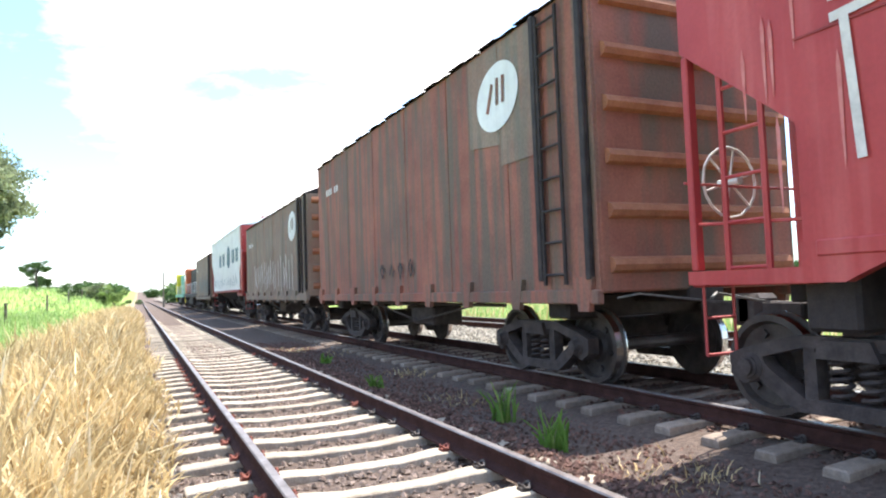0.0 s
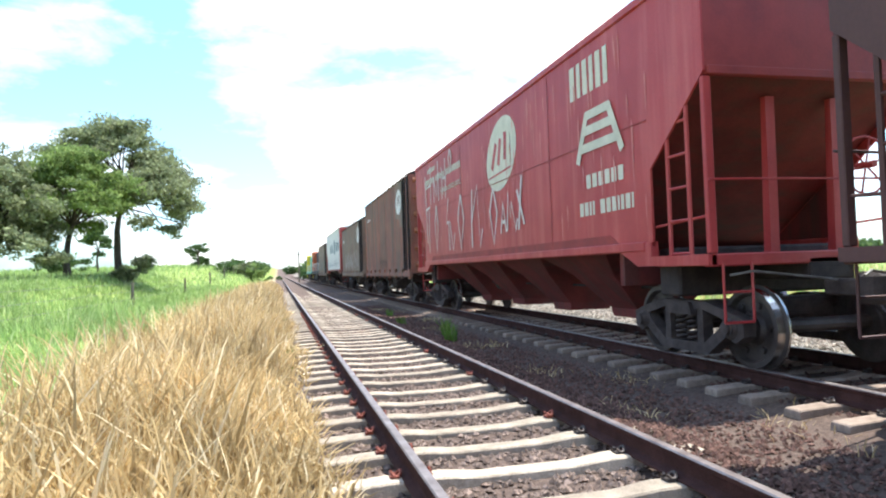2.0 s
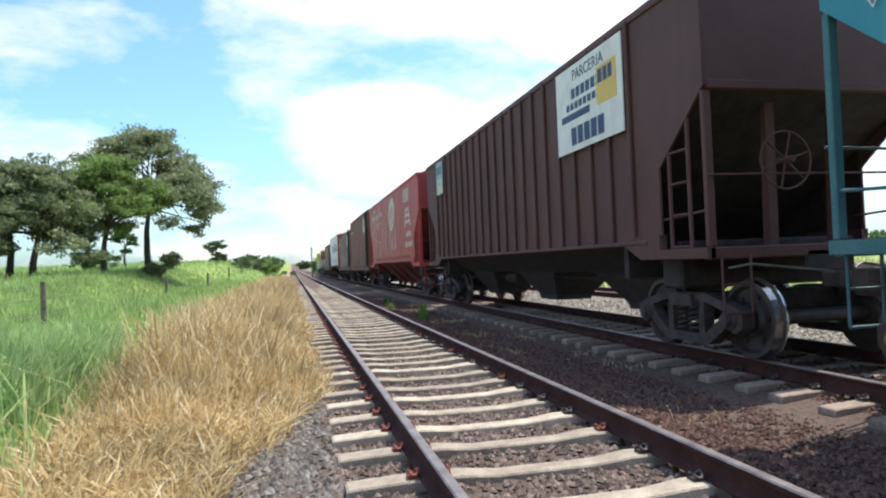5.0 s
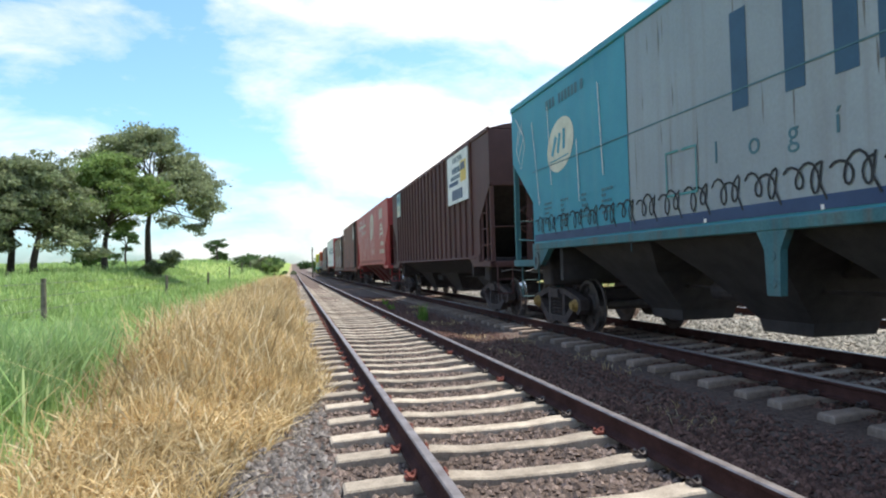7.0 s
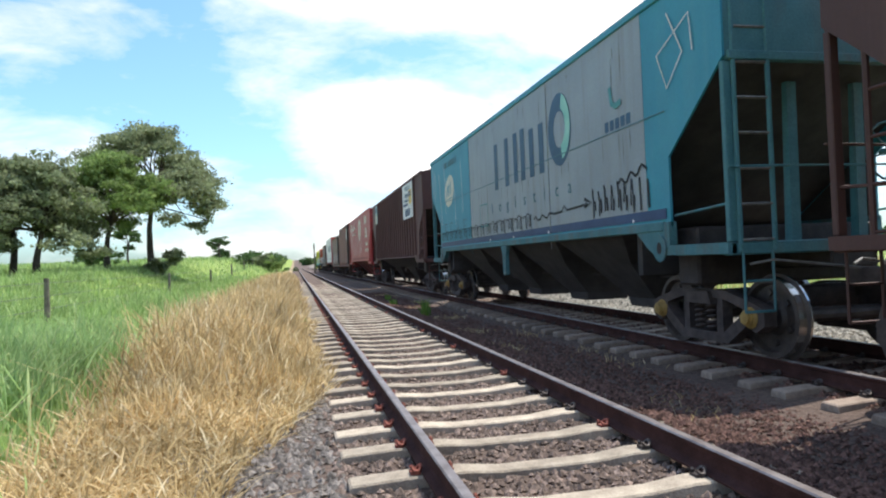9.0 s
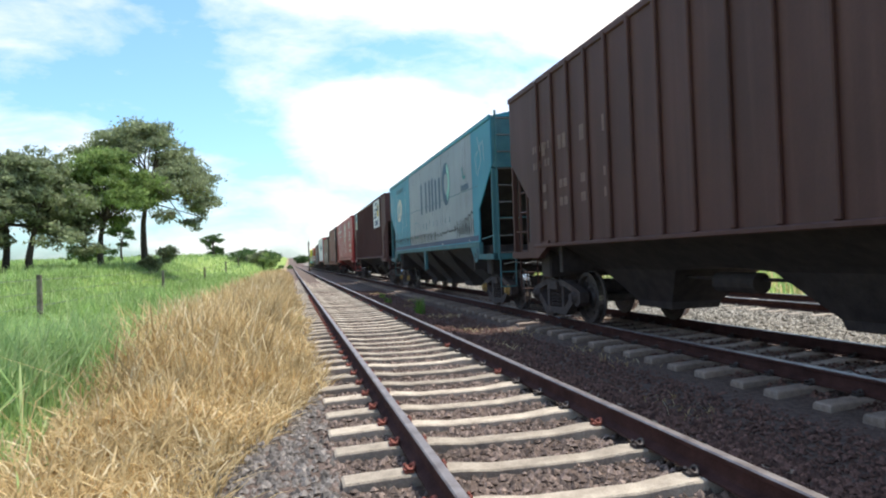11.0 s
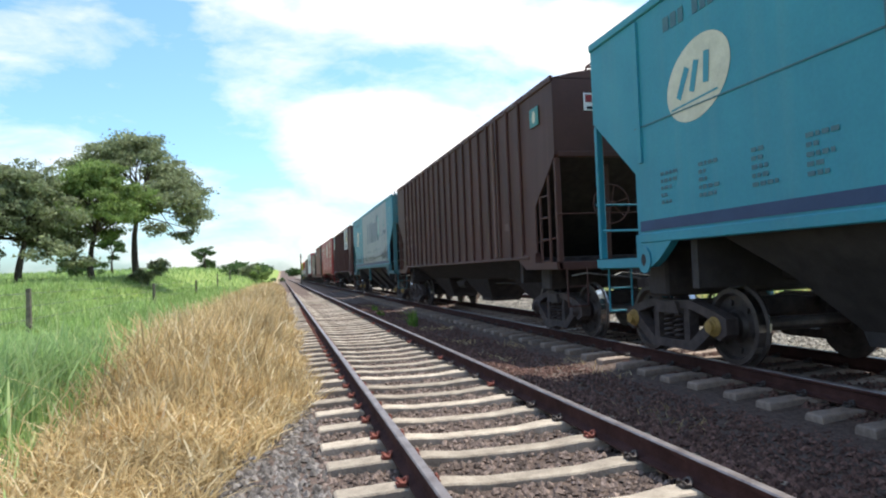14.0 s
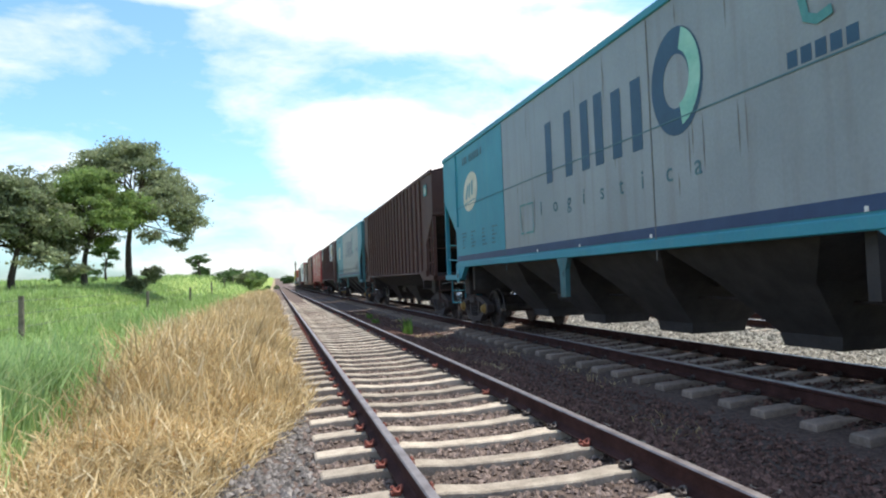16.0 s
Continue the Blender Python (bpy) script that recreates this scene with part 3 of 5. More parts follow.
def tree(name, label, x, y, trunk_h, blobs, size, count, seed, lean=0.0, r=0.28, material="leaf"):
    """Tapered trunk, limbs to the clumps of the crown, and loose leaves in ragged clumps. blobs: (dx, dy, z, radius, flat)."""
    rng = random.Random(seed)
    z0 = float(ground_height(x, y)) - 0.1
    root = tagged(new(name), label, "tree" if name == "tree" else "bush", group="pasture trees")
    root.location = (x, y, z0)
    bm = bmesh.new()
    pts = [Vector((lean * s * s + 0.12 * math.sin(4 * s + seed), 0.1 * math.sin(5 * s + seed), trunk_h * s)) for s in (0, 0.25, 0.5, 0.75, 1.0)]
    for i in range(4):
        tube(bm, pts[i], pts[i + 1], r * (1.25 - 0.2 * i), r * (1.05 - 0.2 * i), 9)
    for i, (dx, dy, z, rad, flat) in enumerate(blobs):
        start = pts[3 + (i % 2)]
        end = Vector((dx, dy, z - rad * flat * 0.3))
        mid = start.lerp(end, 0.5) + Vector((rng.uniform(-0.3, 0.3), rng.uniform(-0.3, 0.3), 0.16 * (end - start).length * rng.random()))
        tube(bm, start, mid, r * 0.38, r * 0.24, 6)
        tube(bm, mid, end, r * 0.24, r * 0.08, 6)
        for _ in range(3):
            tip = end + Vector((rng.gauss(0, 0.5), rng.gauss(0, 0.5), rng.uniform(-0.2, 0.5))) * rad
            tube(bm, mid.lerp(end, rng.uniform(0.4, 0.9)), tip, r * 0.09, r * 0.03, 4)
    part("trunk", bm, "bark", root)
    g = np.random.default_rng(seed)
    tot = sum(b[3] ** 2 for b in blobs)
    allv = []
    for dx, dy, z, rad, flat in blobs:
        n = int(count * rad ** 2 / tot)
        c = max(6, n // 60)
        d = g.normal(size=(c, 3))
        d /= np.linalg.norm(d, axis=1)[:, None]
        cc = d * (rad * g.uniform(0.35, 1.0, (c, 1))) * np.array([1, 1, flat]) + np.array([dx, dy, z])
        p = cc[g.integers(0, c, n)] + g.normal(0, 0.12 * rad + 0.09, (n, 3)) * np.array([1, 1, 0.5])
        u = g.normal(size=(n, 3))
        u /= np.linalg.norm(u, axis=1)[:, None]
        w = np.cross(u, g.normal(size=(n, 3)))
        w /= np.linalg.norm(w, axis=1)[:, None]
        s = size * g.uniform(0.6, 1.4, (n, 1))
        allv.append(np.stack([p - u * s, p + w * s * 0.45, p + u * s, p - w * s * 0.45], 1))
    v = np.concatenate(allv)
    f = np.arange(len(v) * 4).reshape(-1, 4)
    crown = new("crown", raw_mesh("crown", v.reshape(-1, 3), f, [material]))
    crown.parent = root
    return root


def umbrella(rx, ry, z0, z1, n, seed, rad=1.4):
    rng = random.Random(seed)
    out = []
    for i in range(n):
        a, q = i * 2.399, math.sqrt((i + 0.5) / n)
        z = z1 - (z1 - z0) * q ** 2.2 * rng.uniform(0.75, 1.1) - rad * 0.6
        out.append((math.cos(a) * rx * q, math.sin(a) * ry * q, z, rad * rng.uniform(0.7, 1.25), 0.5))
    return out


tree("tree", "tall umbrella-crowned pasture tree with a dark trunk", -10.9, 55, 6.9, umbrella(5.0, 5, 5.0, 11.6, 34, 2, 1.5) + [(4.0, 0, 4.3, 1.1, 0.9), (3.3, 0.5, 3.4, 0.9, 0.9), (4.6, 0, 5.3, 0.9, 0.8)], 0.13, 40000, 21, 0.7, 0.23)
tree("tree", "lighter green forked pasture tree", -12.6, 50, 4.6, umbrella(3.5, 3.4, 4.6, 8.5, 20, 5, 1.4), 0.12, 22000, 22, 0.5, 0.19, material="leaf_light")
tree("tree", "dense dark pasture tree", -15.6, 46, 3.9, umbrella(3.3, 3.2, 2.5, 7.8, 22, 8, 1.4), 0.13, 22000, 23, 0.3, 0.2)
tree("tree", "slim pasture tree in the group", -17.3, 47, 4.2, umbrella(3.0, 3.0, 2.8, 8.0, 18, 9, 1.4), 0.13, 19000, 24, -0.3, 0.2)
tree("tree", "pasture tree at the edge of the group", -20.0, 46, 4.0, umbrella(3.0, 3.0, 2.6, 6.4, 14, 10, 1.3), 0.14, 14000, 25, 0.2, 0.2)
tree("tree", "open pasture tree with sparse limbs", -23.0, 50, 3.5, umbrella(2.6, 3, 2.0, 6.0, 12, 12, 1.1), 0.15, 5000, 26, 0.2, 0.18)
tree("tree", "lone flat-topped tree far out", -11.4, 108, 2.4, umbrella(1.6, 1.6, 2.3, 3.7, 8, 14, 0.7), 0.16, 2200, 27, 0.2, 0.16, material="leaf_far")
tree("tree", "thin far tree behind the group", -17.6, 78, 3.0, umbrella(1.2, 1.2, 2.4, 5.0, 7, 16, 0.8), 0.18, 1800, 28, 0.1, 0.12, material="leaf_far")
for i, (bx, by, bw, bh, mt) in enumerate(((-9.7, 54, 1.3, 2.2, "leaf"), (-18.5, 43, 2.4, 1.5, "leaf"), (-17.5, 66, 2.2, 2.2, "leaf_far"), (-21, 44, 2.2, 1.8, "leaf"),
                                          (-2.9, 112, 2.3, 3.0, "leaf_light"), (-5.0, 114, 2.2, 2.3, "leaf"), (-7.6, 118, 2.6, 1.9, "leaf_far"), (-11.5, 112, 1.4, 1.4, "leaf_far"))):
    tree("bush", "round green bush in the pasture", bx, by, bh * 0.4, [(random.Random(i * 7 + k).uniform(-bw, bw) * 0.6, random.Random(i * 5 + k).uniform(-bw, bw) * 0.5, bh * (0.35 + 0.5 * random.Random(i * 3 + k).random()), bw * 0.5, 0.8) for k in range(6)],
         0.13, 2600, 60 + i, 0, 0.07, material=mt)


def far_woods():
    """Low ragged line of trees along the skyline."""
    g = np.random.default_rng(77)
    v = []
    for x0, x1, y, n, hh in ((-330, -30, 330, 90, 4.2), (-60, 0, 190, 30, 2.0), (20, 420, 330, 100, 8), (-30, 40, 420, 24, 7), (8, 26, 180, 14, 5)):
        for _ in range(n):
            cx, cy, h = g.uniform(x0, x1), y + g.uniform(-15, 15), hh * g.uniform(0.45, 1.1)
            m = 130
            d = g.normal(size=(m, 3))
            d /= np.linalg.norm(d, axis=1)[:, None]
            p = d * np.array([h * 0.75, h * 0.6, h * 0.5]) * g.uniform(0.6, 1.05, (m, 1)) + np.array([cx, cy, float(ground_height(cx, cy)) + h * 0.45])
            u = g.normal(size=(m, 3)) * h * 0.09
            w = g.normal(size=(m, 3)) * h * 0.09
            v.append(np.stack([p - u, p + w, p + u, p - w], 1))
    v = np.concatenate(v)
    me = raw_mesh("far_woods", v.reshape(-1, 3), np.arange(len(v) * 4).reshape(-1, 4), ["leaf_far"])
    tagged(new("far_woods", me), "low line of trees and scrub on the skyline", "woods", kind="stuff")


far_woods()

# ---- fence ----


def fence():
    f = tagged(new("pasture_fence"), "wire fence on weathered wooden posts in the grass", "fence")
    posts = []
    for i in range(6):
        y = 20.0 + i * 18.0
        x = -6.6
        z = float(ground_height(x, y))
        posts.append((x, y, z))
        bm = bmesh.new()
        tube(bm, (x, y, z - 0.2), (x + 0.03 * math.sin(i * 3), y, z + 1.28 + 0.06 * math.sin(i * 5)), 0.085, 0.07, 8)
        part("post", bm, "wood_post", f)
    for h in (0.45, 0.8, 1.15):
        line = [(-6.9, 4.0, -0.15 + h)] + [(x, y, z + h) for x, y, z in posts]
        for p, q in zip(line, line[1:]):
            part("wire", tube(bmesh.new(), p, q, 0.006, 0.006, 4), "wire", f)


fence()
bm = bmesh.new()
tube(bm, (3.5, 125, -0.3), (3.5, 125, 5.2), 0.13, 0.1, 10)
box(bm, 3.3, 3.7, 124.9, 125.1, 4.6, 4.75)
box(bm, 3.35, 3.65, 124.8, 125.2, -0.3, 0.1, 0.02)
tagged(part("track_post", bm, "wood_post"), "dark slim post standing beside the track", "post")

# ---- train ----
# Each vehicle's own space: x = 0 on the track's centre, y = 0 at its leading end, running back along -y, z = 0 on the rail heads.
SIDE = 1.52
WHEEL_R = 0.45
rolling = []          # vehicles with their lead over the reference wagon
wheelsets = []


def wheelset_mesh():
    bm = bmesh.new()
    for s in (-1, 1):
        prof = [(0.72, 0.10), (0.735, 0.17), (0.76, 0.20), (0.775, 0.36), (0.76, 0.385), (0.755, 0.485), (0.785, 0.488), (0.80, 0.455), (0.895, 0.447), (0.90, 0.39), (0.84, 0.36), (0.83, 0.2), (0.88, 0.17), (0.89, 0.10)]
        lathe(bm, [(s * x, r) for x, r in prof], 32)
        for k in range(6):
            a = k * math.tau / 6
            box(bm, s * 0.85 - 0.015, s * 0.85 + 0.015, math.cos(a) * 0.28 - 0.03, math.cos(a) * 0.28 + 0.03, math.sin(a) * 0.28 - 0.03, math.sin(a) * 0.28 + 0.03)
    tube(bm, (-1.1, 0, 0), (1.1, 0, 0), 0.085, 0.085, 12)
    bmesh.ops.recalc_face_normals(bm, faces=bm.faces[:])
    for f in bm.faces:
        r = math.hypot(f.calc_center_median().y, f.calc_center_median().z)
        f.material_index = 1 if r > 0.43 and abs(f.normal.x) < 0.6 else 0
    me = bpy.data.meshes.new("wheelset")
    bm.to_mesh(me)
    bm.free()
    me.materials.append(M["wheel"])
    me.materials.append(M["tread"])
    return me


def mesh_of(name, bm, material):
    me = bpy.data.meshes.new(name)
    bm.to_mesh(me)
    bm.free()
    me.materials.append(M[material])
    return me


def side_frame_mesh():
    """Cast side frame of a three-piece bogie, one ring of metal round two windows, with pedestals and a spring seat."""
    bm = bmesh.new()
    x0, x1 = -0.08, 0.08
    outer = [(-1.12, 0.56), (-1.12, 0.38), (-0.98, 0.30), (-0.82, 0.36), (-0.48, 0.13), (0.48, 0.13), (0.82, 0.36), (0.98, 0.30), (1.12, 0.38), (1.12, 0.56), (0.92, 0.63), (0.45, 0.75), (-0.45, 0.75), (-0.92, 0.63)]
    inner = [(-0.78, 0.55), (-0.76, 0.50), (-0.72, 0.46), (-0.66, 0.42), (-0.40, 0.245), (0.40, 0.245), (0.66, 0.42), (0.72, 0.46), (0.76, 0.50), (0.78, 0.55), (0.70, 0.575), (0.40, 0.65), (-0.40, 0.65), (-0.70, 0.575)]
    loops4 = [[bm.verts.new((x, y, z)) for y, z in ring] for x in (x0, x1) for ring in (outer, inner)]
    k = len(outer)
    for i in range(k):
        j = (i + 1) % k
        for a, b in ((0, 1), (1, 3), (3, 2), (2, 0)):
            bm.faces.new((loops4[a][i], loops4[a][j], loops4[b][j], loops4[b][i]))
    for y in (-0.34, 0.34):
        prism(bm, [(y - 0.06, 0.20), (y + 0.06, 0.20), (y + 0.05, 0.70), (y - 0.05, 0.70)], x0 + 0.012, x1 - 0.012)
    prism(bm, [(-0.26, 0.58), (0.26, 0.58), (0.20, 0.73), (-0.20, 0.73)], x0 - 0.05, x1 + 0.05)
    bmesh.ops.recalc_face_normals(bm, faces=bm.faces[:])
    return mesh_of("side_frame", bm, "bogie")


def bolster_mesh():
    bm = bmesh.new()
    prism(bm, [(-0.18, 0.50), (-0.15, 0.46), (0.15, 0.46), (0.18, 0.50), (0.18, 0.70), (0.14, 0.73), (-0.14, 0.73), (-0.18, 0.70)], -0.97, 0.97)
    return mesh_of("bogie", bm, "bogie")


def brake_beam_mesh():
    return mesh_of("brake_beam", prism(bmesh.new(), [(-0.05, 0.33), (0.05, 0.33), (0.03, 0.42), (-0.03, 0.42)], -0.8, 0.8), "bogie")


def spring_mesh():
    """One bar wound into a coil."""
    bm = bmesh.new()
    rings = []
    for a in np.linspace(0, 5 * math.tau, 56):
        z = 0.26 + 0.32 * a / (5 * math.tau)
        rings.append([bm.verts.new((math.cos(a) * (0.075 + dr), math.sin(a) * (0.075 + dr), z + dz)) for dr, dz in ((0.019, 0), (0, 0.019), (-0.019, 0), (0, -0.019))])
    for p, q in zip(rings, rings[1:]):
        for i in range(4):
            bm.faces.new((p[i], p[(i + 1) % 4], q[(i + 1) % 4], q[i]))
    bm.faces.new(rings[0])
    bm.faces.new(rings[-1][::-1])
    bmesh.ops.recalc_face_normals(bm, faces=bm.faces[:])
    return mesh_of("spring", bm, "bogie")


def cap_mesh(m):
    bm = bmesh.new()
    lathe(bm, [(0.0, 0.12), (0.05, 0.12), (0.075, 0.095), (0.09, 0.095), (0.095, 0.075), (0.125, 0.07), (0.13, 0.03)], 16)
    bmesh.ops.recalc_face_normals(bm, faces=bm.faces[:])
    me = bpy.data.meshes.new("bearing_cap")
    bm.to_mesh(me)
    bm.free()
    me.materials.append(M[m])
    return me


WHEELSET, BOGIE, SIDE_FRAME, BRAKE_BEAM, SPRING, CAP, CAP_DARK = wheelset_mesh(), bolster_mesh(), side_frame_mesh(), brake_beam_mesh(), spring_mesh(), cap_mesh("hub"), cap_mesh("bogie")


def bogie(parent, y, ochre=False, axles=(-0.9, 0.9)):
    b = link_mesh("bogie", BOGIE, parent, pose(0, y, 0))
    for dy in axles:
        w = link_mesh("wheelset", WHEELSET, b, pose(0, dy, WHEEL_R))
        wheelsets.append((w, dy))
        for s in (-1, 1):
            link_mesh("bearing_cap", CAP if ochre else CAP_DARK, b, pose(s * 1.1, dy, 0.46, 0, 0, 0 if s > 0 else 180))
    for s in (-1, 1):
        link_mesh("side_frame", SIDE_FRAME, b, pose(s * 1.06, 0, 0))
        link_mesh("brake_beam", BRAKE_BEAM, b, pose(0, s * 0.42, 0))
        for dy in (-0.12, 0.12):
            link_mesh("spring", SPRING, b, pose(s * 1.06, dy, 0))
    return b


def vehicle(name, label, category, lead):
    v = tagged(new(name), label, category, "vehicles of the train")
    rolling.append((v, lead))
    return v


def underframe(v, length, material="dark_steel", sill=1.05):
    bm = bmesh.new()
    box(bm, -0.28, 0.28, -length, 0, 0.98, 1.24, 0.02)
    for y in (-1.15, -length + 1.15):
        box(bm, -1.3, 1.3, y - 0.22, y + 0.22, 0.80, sill + 0.1, 0.03)
    part("centre_sill", bm, material, v)
    for y, s in ((0, 1), (-length, -1)):
        bm = bmesh.new()
        box(bm, -0.11, 0.11, *sorted((y, y + s * 0.52)), 0.80, 0.98, 0.02)
        box(bm, -0.17, 0.17, *sorted((y + s * 0.46, y + s * 0.76)), 0.72, 1.06, 0.05)
        part("coupler", bm, "bogie", v)
        bm = bmesh.new()
        pipe(bm, [(0.4, y, 0.9), (0.42, y + s * 0.25, 0.62), (0.3, y + s * 0.5, 0.5), (0.15, y + s * 0.78, 0.6)], 0.03, 6)
        part("brake_hose", bm, "dark_steel", v)
        bm = bmesh.new()
        pipe(bm, [(-1.3, y, 1.06), (-1.1, y + s * 0.12, 1.1), (-0.2, y + s * 0.3, 0.98)], 0.014, 5)
        part("uncoupling_rod", bm, "wire", v)


def ladder(v, x, y, z0, z1, width, material, across):
    """Rungs between two stiles, across the wagon or along its side."""
    d = Vector((width, 0, 0)) if across else Vector((0, width, 0))
    p = Vector((x, y, 0))
    bm = bmesh.new()
    for q in (p, p + d):
        tube(bm, q + Vector((0, 0, z0)), q + Vector((0, 0, z1)), 0.028, 0.028, 6)
    frame_part = part("ladder", bm, material, v)
    z = z0 + 0.12
    while z < z1:
        part("rung", tube(bmesh.new(), p + Vector((0, 0, z)), p + d + Vector((0, 0, z)), 0.017, 0.017, 6), "wire" if across else material, frame_part)
        z += 0.38


def brake_wheel(v, x, y, z, r, material):
    bm = bmesh.new()
    pts = [(x + math.cos(a) * r, y, z + math.sin(a) * r) for a in np.linspace(0, math.tau, 17)]
    pipe(bm, pts, 0.013, 6)
    for a in (0.3, 1.35, 2.4):
        tube(bm, (x - math.cos(a) * r, y, z - math.sin(a) * r), (x + math.cos(a) * r, y, z + math.sin(a) * r), 0.012, 0.012, 5)
    tube(bm, (x, y - 0.12, z), (x, y + 0.12, z), 0.04, 0.04, 8)
    part("brake_wheel", bm, material, v)


def plate(bm, y0, y1, z0, z1, off=0.012, side=-1, thick=0.006):
    """A thin painted panel on the side wall."""
    x = side * (SIDE + off)
    box(bm, *sorted((x, x + side * thick)), y0, y1, z0, z1)
    return bm


def ellipse(bm, y, z, ry, rz, off, inner=0.0, n=36, a0=0.0, a1=math.tau, tilt=0.0):
    """An oval disc or ring painted on the near side."""
    x = -(SIDE + off)
    def pt(a, k):
        u, w = math.cos(a) * ry * k, math.sin(a) * rz * k
        return (x, y + u * math.cos(tilt) - w * math.sin(tilt), z + u * math.sin(tilt) + w * math.cos(tilt))
    angles = [a0 + (a1 - a0) * i / n for i in range(n + 1)]
    for p, q in zip(angles, angles[1:]):
        vs = [bm.verts.new(pt(p, inner)), bm.verts.new(pt(p, 1)), bm.verts.new(pt(q, 1)), bm.verts.new(pt(q, inner))] if inner else [bm.verts.new((x, y, z)), bm.verts.new(pt(p, 1)), bm.verts.new(pt(q, 1))]
        bm.faces.new(vs)
    bmesh.ops.recalc_face_normals(bm, faces=bm.faces[:])
    return bm


def strokes(bm, lines, width, off):
    """Sprayed or painted strokes on the near side: polylines of (y, z), each one unbroken ribbon."""
    x = -(SIDE + off)
    for i, line in enumerate(lines):
        pts = [Vector(p) for p in line]
        rim = []
        for k, p in enumerate(pts):
            d = (pts[min(k + 1, len(pts) - 1)] - p)
            e = (p - pts[max(k - 1, 0)])
            d = d.normalized() if d.length > 1e-5 else Vector((0, 0))
            e = e.normalized() if e.length > 1e-5 else Vector((0, 0))
            t = d + e
            t = t.normalized() if t.length > 0.3 else (d if d.length else e)
            n = Vector((-t.y, t.x)) * width / 2
            xx = x - 0.0011 * ((i + k) % 4)
            rim.append((bm.verts.new((xx, p.x + n.x, p.y + n.y)), bm.verts.new((xx, p.x - n.x, p.y - n.y))))
        for (p, q), (r, t) in zip(rim, rim[1:]):
            bm.faces.new((p, q, t, r))
    bmesh.ops.recalc_face_normals(bm, faces=bm.faces[:])
    return bm


def scrawl(v, name, material, lines, width, off):
    """Each stroke of a graffito as a piece of its own."""
    for i, line in enumerate(lines):
        part(name, strokes(bmesh.new(), [line], width, off + 0.0008 * (i % 5)), material, v)


def bars(v, name, material, y, z, widths, height, gap, off=0.006):
    """A line of lettering as plain bars, read from the leading end backwards."""
    for w in widths:
        if w > 0:
            part(name, plate(bmesh.new(), y - w, y, z, z + height, off, thick=0.001), material, v)
        y -= abs(w) + gap


